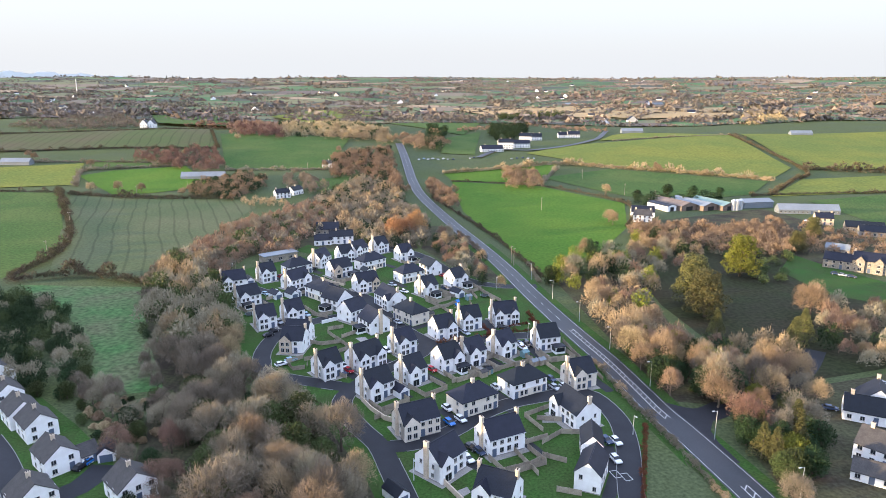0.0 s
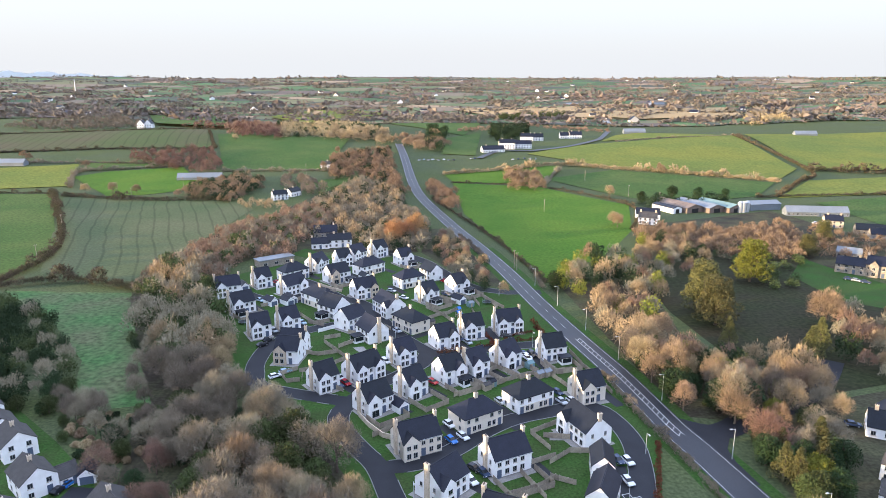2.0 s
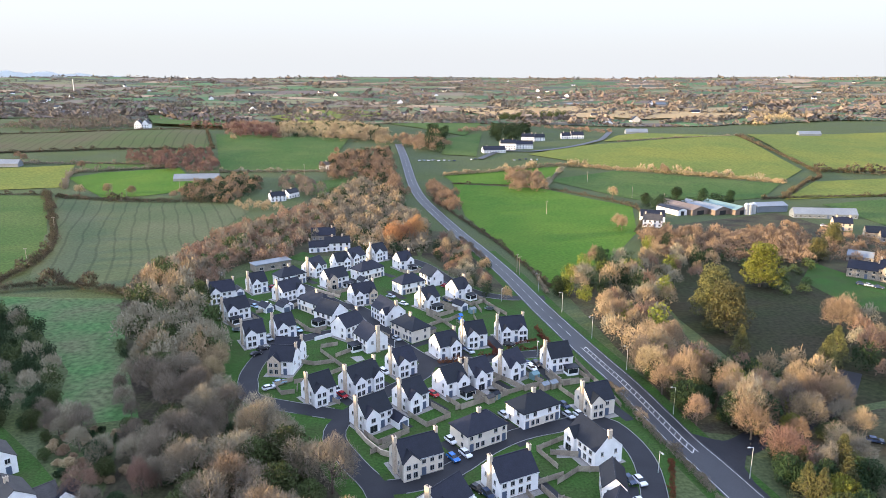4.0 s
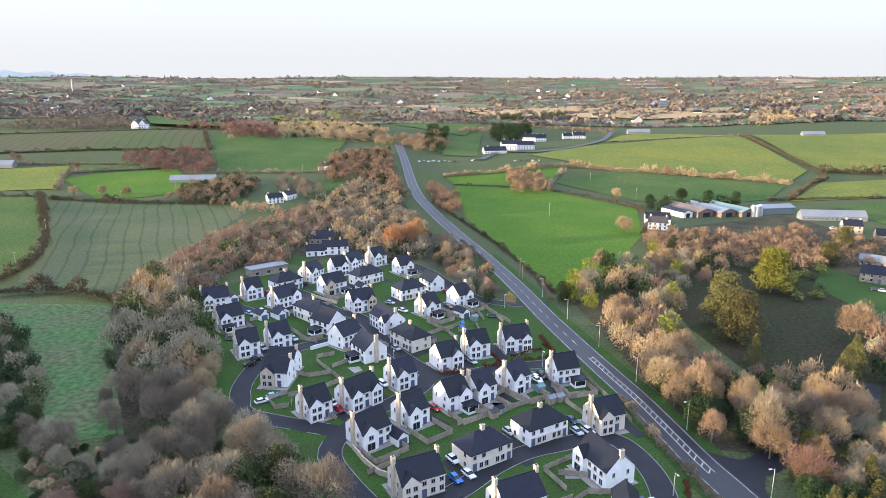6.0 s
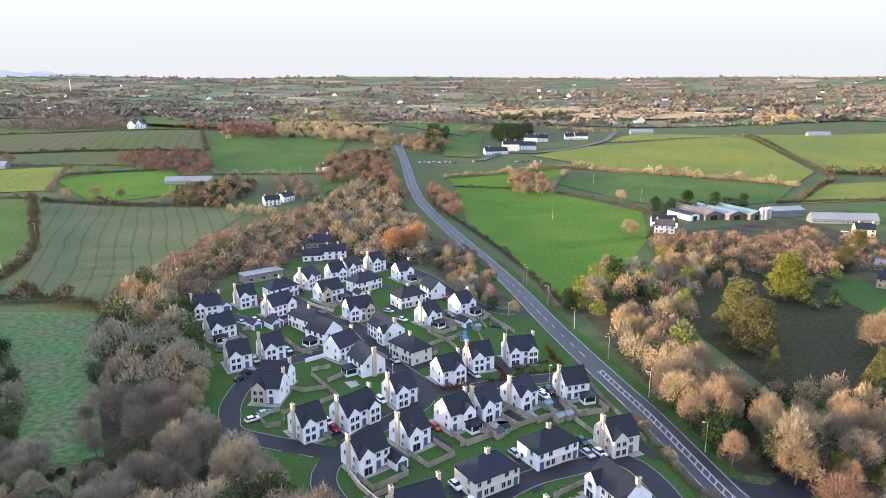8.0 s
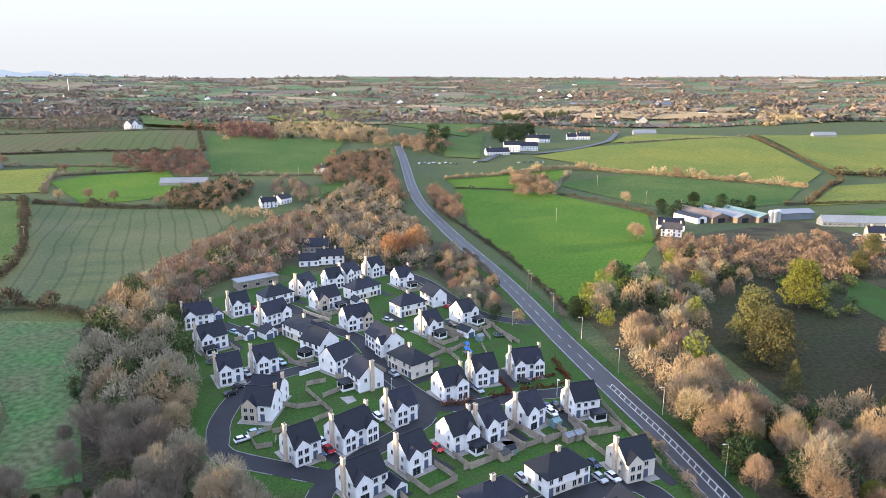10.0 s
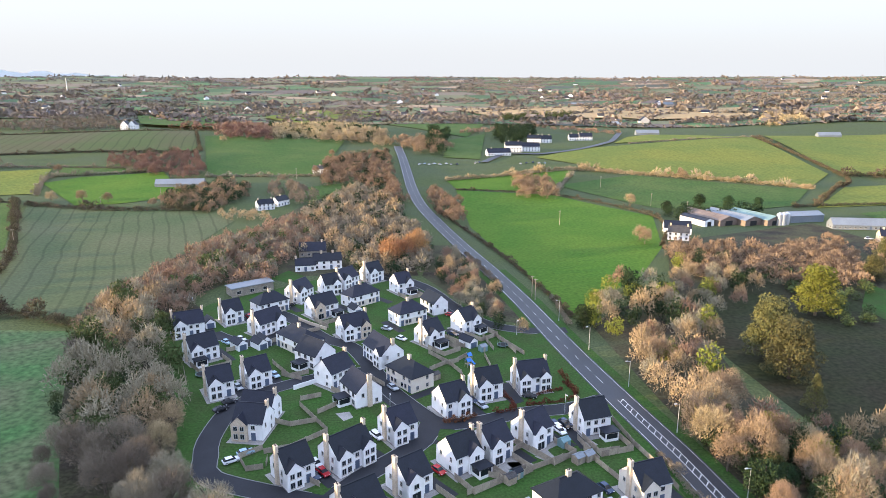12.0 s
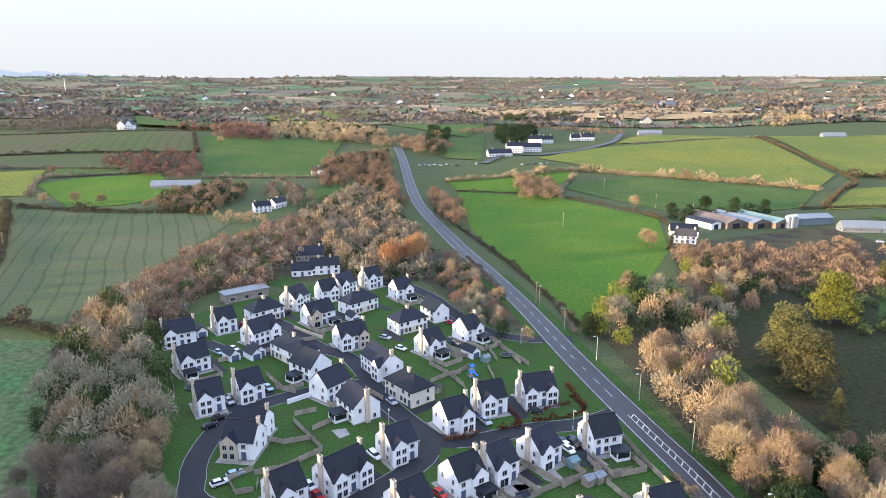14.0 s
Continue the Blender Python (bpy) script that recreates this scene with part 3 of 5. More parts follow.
def gable_end(x, y, rot, w, d=10.5, chim=True, sun=False, wall=None):
    """A house whose gable end faces the flight."""
    h = thing("house", x, y, rot, "white rendered house with its gable end forward and slate roof", "house", "estate houses")
    ridge = EAVE + w / 2 * PITCH
    part("wall", gable_walls(0, 0, w, d, EAVE, ridge, "y"), wall or render_white, h)
    part("roof", gable_roof(0, 0, w, d, EAVE, ridge, "y"), slate, h)
    part("plinth", Shape().box(-.06, -.06, -.3, w + .06, d + .06, .3), paving, h)
    for px, z in ((w * .25, 3.3), (w * .78, .8)):
        window(h, px, -.02, z, 0, .8, 1.2)
    for py in (2, 5, 8):
        window(h, -.02, py, 3.3, -90)
        window(h, -.02, py, .8, -90, 1.3, 1.5)
        window(h, w + .02, py, 3.3, 90)
        window(h, w + .02, py, .8, 90, 1.3, 1.5)
    if chim:
        chimney(h, w / 2, -.3, -.3, ridge + 1.0, 1.3, .8)
    if sun:
        sunroom(h, -3.9, d * .35, -.05, d * .35 + 4)
    add_drive(x, y, rot, w + .5, -4, w + 3.6, d)
    return h


def hip_block(x, y, rot, w, d=8.4, wall=None, stone=False):
    """A pair of homes under one hipped roof."""
    h = thing("house", x, y, rot, "semi-detached pair in " + ("cream" if stone else "white") + " render under a hipped slate roof", "house", "estate houses")
    wl = render_cream if stone else render_white
    part("wall", Shape().box(0, 0, -.3, w, d, EAVE), wl, h)
    o, e, top = .35, EAVE - .1, EAVE + d / 2 * .78
    a, b = d / 2 * .95, w - d / 2 * .95
    m = d / 2
    q = [(-o, -o, e), (w + o, -o, e), (w + o, d + o, e), (-o, d + o, e), (a, m, top), (b, m, top)]
    r = Shape().add(q, [(0, 1, 5, 4), (1, 2, 5), (2, 3, 4, 5), (3, 0, 4), (3, 2, 1, 0)])
    r.box(-o, -o, e - .18, w + o, -o + .1, e - .01).box(-o, d + o - .1, e - .18, w + o, d + o, e - .01).box(-o, -o + .1, e - .18, -o + .1, d + o - .1, e - .01).box(w + o - .1, -o + .1, e - .18, w + o, d + o - .1, e - .01)
    r.box(a, m - .12, top - .1, b, m + .12, top + .08)
    part("roof", r, slate, h)
    part("ground_band", Shape().box(.5, -.05, 0, w - .5, .05, 2.5), render_cream, h, "buff stone facing on the ground floor")
    chimney(h, w / 2, m, top - .5, top + 1.1, 1.1, .75)
    for px in (w * .09, w * .91):
        door(h, px, -.06)
        window(h, px, -.02, 3.35, 0, .9, 1.1)
    for px in (w * .24, w * .37, w * .63, w * .76):
        window(h, px, -.06, .75, 0, 1.05, 1.5)
    for px in (w * .3, w * .7):
        window(h, px, -.02, 3.3, 0, 1.1, 1.2)
    for py, z in ((d * .3, 3.3), (d * .3, .8), (d * .75, .8)):
        window(h, -.02, py, z, -90, .9, 1.2)
        window(h, w + .02, d - py, z, 90, .9, 1.2)
    for px in (w * .2, w * .4, w * .6, w * .8):
        window(h, px, d + .02, 3.3, 180)
        window(h, px, d + .02, .8, 180, 1.5, 1.5)
    add_drive(x, y, rot, -3.6, -5, -.5, d)
    add_drive(x, y, rot, w + .5, -5, w + 3.6, d)
    return h


def garage(x, y, rot, w=3.6, d=6, mat=None, label="small white garage with dark slate roof"):
    g = thing("garage", x, y, rot, label, "garage", "garages")
    part("wall", gable_walls(0, 0, w, d, 2.4, 2.4 + w / 2 * .8, "y"), mat or render_white, g)
    part("roof", gable_roof(0, 0, w, d, 2.4, 2.4 + w / 2 * .8, "y", .2), slate, g)
    part("garage_door", Shape().box(.5, -.05, 0, w - .5, .03, 2.1), door_blue, g, "dark up-and-over door")
    return g


house(-99.9, 295.2, 27, 10.5, "L", chim="LR")
house(-85.6, 272.1, 40, 9.6, "L", sun="L")
house(-85.9, 309.0, 37, 7.2, "L")
hip_block(-75.1, 318.8, 42, 12.9)
house(-69.1, 296.4, 50, 11.0, "R", style="R")
house(-62.9, 335.2, 61, 9.2, "L")
house(-53.5, 345.0, 35, 7.2, "R", chim="")
house(-46.8, 353.6, 52, 9.4, "L")
house(-36.2, 363.9, 42, 7.9, "L")
hip_block(-39.6, 328.6, 44, 14.0)
house(-52.7, 315.4, 41, 10.7, "L", style="R", sun="R", chim="", gable_stone=True)
house(-38.0, 292.6, 31, 10.3, "LR", gable_stone=True, chim="R", drive="")
hip_block(-61.7, 289.5, -44, 16.7)
gable_end(-43.7, 267.3, 51, 8.6, chim=False, sun=True)
house(-36.3, 253.8, 51, 9.5, "", chim="R", style="R", drive="")
gable_end(-27.3, 241.3, 34, 8.3, sun=True)
house(-29.8, 279.5, -56, 13.2, "R", chim="R", drive="")
hip_block(-20.4, 261.2, -50, 13.2, stone=True)
house(-7.6, 286.8, 41, 6.3, "L", sun="M", style="R", drive="")
hip_block(-19.0, 307.8, 36, 12.5)
house(-22.0, 347.1, 34, 6.9, "R", sun="R", style="R", chim="R")
gable_end(-6.2, 319.8, 33, 6.7, chim=False)
house(5.7, 300.0, 41, 7.3, "R", sun="R", style="R", chim="R", drive="L")
house(7.8, 246.0, 21, 7.9, "L")
house(20.5, 251.2, 15, 9.8, "LR", chim="LR", drive="L")
house(-1.7, 235.3, 30, 8.0, "R", chim="R")
house(34.6, 225.9, 18, 8.0, "", sun="R", style="R", drive="L")
house(20.3, 219.0, 38, 6.7, "L", style="R")
house(9.0, 212.3, 36, 6.1, "L", style="R")
house(0.5, 207.2, 35, 7.8, "R", sun="R", style="R", chim="R")
house(-15.3, 221.2, 35, 7.3, "L")
house(-10.6, 197.3, 40, 7.4, "L", style="R")
house(-27.5, 207.2, 44, 10.9, "LR", chim="LR")
house(-38.5, 201.6, 39, 5.5, "L")
house(-21.9, 186.4, 39, 9.0, "L", style="R")
house(-57.8, 224.7, -7, 8.3, "L", chim="R", sun="", gable_stone=True, drive="")
house(-71.3, 246.7, 30, 6.6, "L")
house(-61.5, 253.5, 35, 7.3, "L")
house(-10.5, 164.1, 27, 11.0, "L", chim="LR", wall=render_cream)
hip_block(5.6, 176.6, 33, 12.8, stone=True)
hip_block(21.4, 188.5, 31, 12.9)
house(40.9, 195.0, 21, 8.2, "L", wall=render_cream)
house(31.6, 179.9, -65, 12.0, "L", chim="R", style="R", drive="")
gable_end(31.0, 142.2, -23, 6.2, chim=False)
house(12.1, 155.9, 27, 10.6, "", style="R", chim="LR")
house(-0.8, 144.5, 48, 9.9, "L", style="R")


# ---- trees ----
def fan(seed, n, long, wide, lobes=11, low=-.12, sparse=.60):
    """Fine twigs of a winter crown of unit radius and unit height, fanning out from the fork; the outline swells over each limb."""
    g = np.random.default_rng(seed)
    limbs = g.normal(size=(lobes, 3))
    limbs[:, 2] = np.abs(limbs[:, 2]) * .9 + low
    limbs /= np.linalg.norm(limbs, axis=1)[:, None]
    reach = g.uniform(.78, 1.08, lobes)
    d = g.normal(size=(n, 3))
    d[:, 2] = np.abs(d[:, 2]) + low
    pull = limbs[g.integers(0, lobes, n)]
    d = d / np.linalg.norm(d, axis=1)[:, None] * .62 + pull * g.uniform(.2, .95, (n, 1))
    d /= np.linalg.norm(d, axis=1)[:, None]
    near = d @ limbs.T
    best = near.argmax(1)
    swell = sparse + (1 - sparse) * np.clip((near.max(1) - .62) / .34, 0, 1)
    p = d * (g.uniform(.32, 1, n) ** .55 * swell * reach[best])[:, None]
    q = d * .5 + limbs[best] * .25 + g.normal(0, .62, (n, 3)) + np.array((0, 0, .2))
    q = q / np.linalg.norm(q, axis=1)[:, None] * (long * g.uniform(.55, 1.35, n))[:, None]
    side = np.cross(q, g.normal(size=(n, 3)))
    side = side / np.linalg.norm(side, axis=1)[:, None] * (wide * g.uniform(.6, 1.4, n))[:, None]
    tri = np.stack((p - side, p + side, p + q), 1)
    tri[:, :, 2] = tri[:, :, 2] * .66 + .30
    return tri, limbs * reach[:, None]


def leafy(seed, n, size, lobes=12):
    """Leaf tufts on the rounded masses of an evergreen crown of unit radius and unit height."""
    g = np.random.default_rng(seed)
    c = g.normal(size=(lobes, 3))
    c = c / np.linalg.norm(c, axis=1)[:, None] * g.uniform(.35, .68, (lobes, 1))
    r = g.uniform(.34, .52, lobes)
    k = g.integers(0, lobes, n)
    d = g.normal(size=(n, 3))
    d /= np.linalg.norm(d, axis=1)[:, None]
    p = c[k] + d * (r[k] * g.uniform(.75, 1.05, n))[:, None]
    u, v = np.cross(d, g.normal(size=(n, 3))), g.normal(size=(n, 3)) + d * .8
    u = u / np.linalg.norm(u, axis=1)[:, None] * size * g.uniform(.5, 1, (n, 1))
    v = v / np.linalg.norm(v, axis=1)[:, None] * size * g.uniform(.6, 1.1, (n, 1))
    tri = np.stack((p - u * .6, p + u * .6, p + v), 1)
    tri[:, :, 2] = tri[:, :, 2] * .48 + .5
    return tri


class Mass:
    """Gathers loose triangles for one mesh."""

    def __init__(self):
        self.t = []

    def stamp(self, tri, x, y, z, r, h, turn):
        c, s = math.cos(turn), math.sin(turn)
        m = np.array(((c * r, s * r, 0), (-s * r, c * r, 0), (0, 0, h)))
        self.t.append(tri.reshape(-1, 3) @ m + np.array((x, y, z)))

    def mesh(self, name):
        v = np.concatenate(self.t) if self.t else np.zeros((0, 3))
        n = len(v) // 3
        me = bpy.data.meshes.new(name)
        me.vertices.add(3 * n)
        me.loops.add(3 * n)
        me.polygons.add(n)
        me.vertices.foreach_set("co", v.astype(np.float32).ravel())
        me.loops.foreach_set("vertex_index", np.arange(3 * n, dtype=np.int32))
        me.polygons.foreach_set("loop_start", np.arange(0, 3 * n, 3, dtype=np.int32))
        me.update(calc_edges=True)
        return me


def bare_tree(seed, h, r, n=3000):
    """A winter tree: trunk, limbs that fork twice, and a wide crown of fine twigs."""
    rnd = random.Random(seed)
    tri, limbs = fan(seed, n, .15, .0072, rnd.choice((10, 12, 14)))
    crown, wood = Mass(), Shape()
    crown.stamp(tri, 0, 0, 0, r, h, 0)
    fork = Vector((0, 0, h * .24))
    wood.tube((0, 0, -.3), fork, h * .024, h * .018, 7)
    for k in limbs:
        tip = Vector((k[0] * r * .92, k[1] * r * .92, h * (.30 + k[2] * .62)))
        start = fork + Vector((0, 0, rnd.uniform(-.02, .1) * h))
        knee = start.lerp(tip, .45) + Vector((rnd.gauss(0, .25), rnd.gauss(0, .25), h * .035))
        wood.tube(start, knee, h * .011, h * .007, 5)
        wood.tube(knee, tip, h * .007, h * .002, 4)
        for _ in range(5):
            f = rnd.uniform(.15, .85)
            b = knee.lerp(tip, f)
            e = b + ((tip - start).normalized() + Vector((rnd.gauss(0, .5), rnd.gauss(0, .5), rnd.gauss(.15, .4)))).normalized() * r * rnd.uniform(.22, .42)
            wood.tube(b, e, h * .0035, h * .001, 3)
    return wood.mesh("trunk"), crown.mesh("crown")


def clump_tree(seed, h, spread, tiers, leaf=.75, kind="round", n=1900):
    """An evergreen: trunk, limbs, and a crown of many small leaf tufts."""
    rnd = random.Random(seed)
    wood, crown = Shape(), Shape()
    wood.tube((0, 0, -.3), (0, 0, h * .85), h * .03, h * .008, 7)
    lumps = []
    for i in range(tiers):
        a = i * 2.4 + rnd.uniform(-.4, .4)
        f = (i + .5) / tiers
        if kind == "cone":
            z, r = h * (.12 + .85 * f), spread * (1 - f) * .75
            size = spread * (.42 - .3 * f)
        elif kind == "cedar":
            z, r = h * (.14 + .76 * f), spread * (.8 - .55 * f * f) * rnd.uniform(.5, 1)
            size = spread * .36
        else:
            z, r = h * (.22 + .6 * f), spread * math.sin(.5 + 2.3 * f) * .62 * rnd.uniform(.6, 1)
            size = spread * .42
        c = Vector((math.cos(a) * r, math.sin(a) * r, z))
        lumps.append((c, size))
        wood.tube((0, 0, max(.5, z - h * .12)), c, h * .01, h * .003, 4)
    flat = {"cone": .7, "cedar": .55, "round": .85}[kind]
    for _ in range(n):
        c, size = rnd.choice(lumps)
        q = Vector((rnd.gauss(0, 1), rnd.gauss(0, 1), rnd.gauss(.25, 1))).normalized()
        p = c + Vector((q.x, q.y, q.z * flat)) * size * rnd.uniform(.72, 1.08)
        u = q.cross(Vector((rnd.gauss(0, 1), rnd.gauss(0, 1), rnd.gauss(0, 1)))).normalized() * leaf * rnd.uniform(.5, 1)
        w = (q * .75 + u.cross(q).normalized() * rnd.uniform(-1, 1) + Vector((0, 0, -.25 if kind == "cedar" else .1))).normalized() * leaf * rnd.uniform(.5, 1.1)
        crown.add([p - u * .5, p + u * .5, p + w], [(0, 1, 2)])
    return wood.mesh("trunk"), crown.mesh("crown")


BARE = [bare_tree(11 + i, 11.5 + (i % 3) * .8, 5.3 + .5 * (i % 2), 3900) for i in range(6)]
SLIM = [bare_tree(31 + i, 12, 2.6, 1600) for i in range(2)]
ROUND = [clump_tree(51 + i, 9, 4.4, 22, .5, "round", 3000) for i in range(2)]
CEDAR = [clump_tree(61 + i, 24, 10, 34, .8, "cedar", 8500) for i in range(2)]
CONE = [clump_tree(71, 13, 4.2, 30, .5, "cone", 3200)]
BUSH = [clump_tree(81 + i, 2.6, 2.1, 9, .5, "round", 600) for i in range(2)]
LOOKS = dict(grey=(BARE, twig_grey, "bare grey-brown winter tree in the wood"), tan=(BARE, twig_tan, "bare tan-twigged winter tree catching low sun"),
             russet=(BARE, twig_red, "bare russet-twigged winter tree among others"), orange=(BARE, leaf_orange, "tree with thick orange autumn leaves"), slim=(SLIM, twig_red, "slender young tree with russet twigs"),
             ivy=(ROUND, leaf_ivy, "green tree thickly clad in ivy"), dark=(ROUND, leaf_dark, "dense dark evergreen tree"), cedar=(CEDAR, leaf_cedar, "tall spreading cedar in the park"),
             gold=(CEDAR, leaf_gold, "yellow-green spreading conifer in the park"), cone=(CONE, leaf_cedar, "narrow pointed conifer in the park"), bush=(BUSH, leaf_dark, "low dark evergreen bush"),
             twigbush=(BUSH, twig_tan, "low bare tan-twigged bush"), olive=(ROUND, leaf_gold, "yellow-green leafy tree by the road"))
tree_rnd = random.Random(5)
planted = []


def tree(x, y, look_name, size=1.0, z=None):
    meshes, mat, label = LOOKS[look_name]
    w, c = tree_rnd.choice(meshes)
    e = new("bush" if "bush" in look_name else "tree")
    k = size * tree_rnd.uniform(.9, 1.1)
    e.matrix_basis = pose(x, y, terr(x, y) if z is None else z, 0, 0, tree_rnd.uniform(0, 360)) @ Matrix.Diagonal((k, k, k * tree_rnd.uniform(.9, 1.1), 1))
    tagged(e, label, "bush" if "bush" in look_name else "tree", "trees and bushes")
    part("trunk", w, bark, e)
    part("crown", c, mat, e)
    planted.append((x, y))
    return e


def inside(x, y, poly):
    hit = False
    for (x0, y0), (x1, y1) in zip(poly, poly[1:] + poly[:1]):
        if (y0 > y) != (y1 > y) and x < x0 + (y - y0) / (y1 - y0) * (x1 - x0):
            hit = not hit
    return hit


def spots(poly, gap, seed, keep=lambda x, y: True):
    rnd = random.Random(seed)
    lo, hi = [min(p[k] for p in poly) for k in (0, 1)], [max(p[k] for p in poly) for k in (0, 1)]
    out = []
    y = lo[1]
    while y < hi[1]:
        x = lo[0]
        while x < hi[0]:
            px, py = x + rnd.uniform(-.42, .42) * gap, y + rnd.uniform(-.42, .42) * gap
            if inside(px, py, poly) and keep(px, py):
                out.append((px, py))
            x += gap
        y += gap
    return out


MIXED = ["grey"] * 13 + ["tan"] * 4 + ["ivy"] * 5
WARM = ["tan"] * 7 + ["russet"] * 2 + ["grey"] * 4 + ["dark"] * 3 + ["olive"] * 2


wild = []


def wood(poly, gap, looks, seed, size=1.0):
    rnd = random.Random(seed)
    for x, y in spots(poly, gap, seed):
        wild.append((x, y, rnd.choice(looks), size * rnd.uniform(.75, 1.15)))


# the wood west of the estate
wood([(-86, 262), (-75, 226), (-67, 203), (-51, 191), (-39, 181), (-27, 167), (-22, 154), (-16, 138), (-11.7, 116.8), (-51.2, 116.8), (-63, 163), (-79, 190), (-101, 222), (-126, 268), (-135, 312), (-134.7, 344.4), (-104, 300)], 7.6, MIXED, 3, 1.15)
wood([(-88, 258), (-72, 202), (-54, 188), (-32, 164), (-22, 130), (-46, 122), (-60, 165), (-98, 226), (-124, 272)], 9.5, ["ivy", "bush", "twigbush", "dark"], 46, .75)
wood([(-193.8, 283.3), (-164, 274), (-137, 238), (-117, 206), (-108, 188), (-121.5, 184.9), (-155.1, 204.7), (-202.0, 273.8)], 5.6, ["dark", "dark", "grey", "ivy", "dark"], 4, .72)
wood([(-112, 194), (-92, 189), (-81, 180), (-68, 172), (-63, 160), (-78, 160), (-96, 166)], 3.6, ["twigbush", "twigbush", "bush", "grey"], 44, .8)
wood([(-94.8, 178.0), (-80.2, 178.0), (-67.1, 152.2), (-55.2, 118.1), (-63.2, 118.1), (-76.9, 139.9)], 8, ["grey", "russet", "ivy", "dark"], 8, .65)
# the park and road side to the east
wood([(53.3, 322.3), (87.5, 369.5), (102.0, 322.3), (82.0, 262.4), (83.2, 230.9), (91.4, 225.4), (83.4, 181.3), (68.2, 185.0), (62.0, 220.2), (54.4, 262.4)], 9.5, WARM, 6, 1.08)
wood([(77.7, 220.2), (105.8, 230.9), (127.5, 225.4), (103.4, 185.0), (85.1, 181.3), (76.3, 188.9)], 10, WARM, 7, 1.0)
wood([(82.4, 171.0), (96.5, 174.3), (105.6, 167.8), (89.1, 148.0), (77.4, 127.8), (74.7, 140.7)], 8, ["ivy", "tan", "ivy", "grey", "dark", "cone"], 9, 1.0)
wood([(154.2, 277.3), (197.8, 277.3), (154.9, 201.2), (133.8, 215.2)], 11, WARM, 10, .9)
wood([(-8.5, 414.2), (5.6, 414.2), (24.7, 333.0), (27.5, 298.2), (12.1, 302.8), (-1.2, 344.4)], 7, ["russet", "grey", "grey", "tan", "dark"], 12, .7)
for x, y in [(107.3, 277.5), (106.7, 261.9)]:
    tree(x, y, "cedar", .85)
for x, y in [(145.9, 320.3)]:
    tree(x, y, "gold", .85)
for x, y in [(196.9, 366.3), (221.3, 395.8)]:
    tree(x, y, "cedar", .6)
for x, y in [(-23.4, 397.0), (-16.8, 401.8), (-28.1, 392.4)]:
    tree(x, y, "orange", 1.5)
for x, y in [(79.7, 191.0), (83.8, 195.0), (50.8, 306.1)]:
    tree(x, y, "dark", 1.2)
for x, y, kind, k in [(102.6, 239.9, "cone", .9), (124.8, 225.8, "cone", 1.1), (132.8, 234.8, "cone", 1.0), (80.1, 219.5, "olive", 1.2), (84.8, 188.2, "dark", 1.3), (105.4, 206.1, "tan", 1.05), (111.5, 197.5, "tan", 1.1),
                      (83.8, 168.4, "russet", 1.15), (70.9, 232.7, "tan", 1.25), (77.7, 242.0, "tan", 1.15), (85.9, 212.3, "tan", 1.1), (67.8, 269.2, "tan", 1.1), (149.3, 261.1, "tan", 1.3), (154.4, 533.2, "dark", 1.0),
                      (185.4, 554.5, "dark", 1.1), (206.6, 554.5, "dark", 1.1), (228.7, 554.5, "dark", .9)]:
    tree(x, y, kind, k)

wood([(92.3, 338.6), (119.9, 406.0), (140.4, 395.1), (140.5, 350.4), (113.2, 322.3), (88.7, 277.3)], 9, WARM, 14, .9)
wood([(93.4, 205.7), (119.8, 210.3), (113.5, 185.0), (98.3, 181.3), (82.2, 174.3)], 9, WARM, 15, .85)
wood([(149.3, 258.9), (179.1, 248.9), (154.3, 205.7), (129.6, 201.2)], 10, WARM, 16, .85)
wood([(83.4, 181.3), (101.7, 185.0), (98.1, 174.3), (78.8, 166.2)], 8, ["tan", "russet", "dark"], 17, .8)
for x, y in [(95.3, 165.9), (91.5, 157.0), (70.6, 222.9)]:
    tree(x, y, "cone", .9)
wood([(-117.4, 251.6), (-98.9, 217.5), (-82.2, 187.1), (-72.2, 169.7), (-72.9, 163.5), (-87.3, 187.1), (-107.0, 222.6)], 6, ["grey", "grey", "ivy", "dark"], 18, .6)
wood([(-132.9, 186.8), (-120.7, 183.3), (-102.4, 183.3), (-92.4, 172.9), (-97.0, 163.5), (-110.1, 176.2)], 8, ["dark", "grey", "ivy"], 19, .5)
wood([(62, 240), (74, 226), (95, 224), (120, 208), (106, 183), (84, 177), (74, 190), (67, 205)], 7.5, ["dark", "dark", "ivy", "bush", "olive"], 47, .8)
wood([(80, 166), (98, 172), (106, 165), (92, 148), (79, 134), (77, 146)], 7, ["olive", "dark", "ivy", "cone"], 48, .95)
# the nearest stand singly, the rest of the woods as masses
FANS = {n: [fan(300 + n + i, n, l, w, k, low)[0] for i in range(6)] for n, l, w, k, low in ((70, .34, .10, 7, -.45), (150, .27, .07, 9, -.4), (260, .23, .048, 10, -.25), (620, .2, .026, 12, -.15))}
TUFTS = {n: [leafy(400 + n + i, n, z) for i in range(6)] for n, z in ((9, 1.0), (24, .62), (150, .30), (260, .24), (620, .16))}


def far_tree(mass, x, y, h, r, rnd, n=150, leaves=False):
    """A tree of about n twigs or leaf tufts, set into a mass."""
    kinds = TUFTS if leaves else FANS
    best = min(kinds, key=lambda k: abs(k - n))
    z = terr(x, y) - (h * .12 if n < 100 else 0)
    mass.stamp(rnd.choice(kinds[best]), x, y, z, r, h, rnd.uniform(0, 6.28))


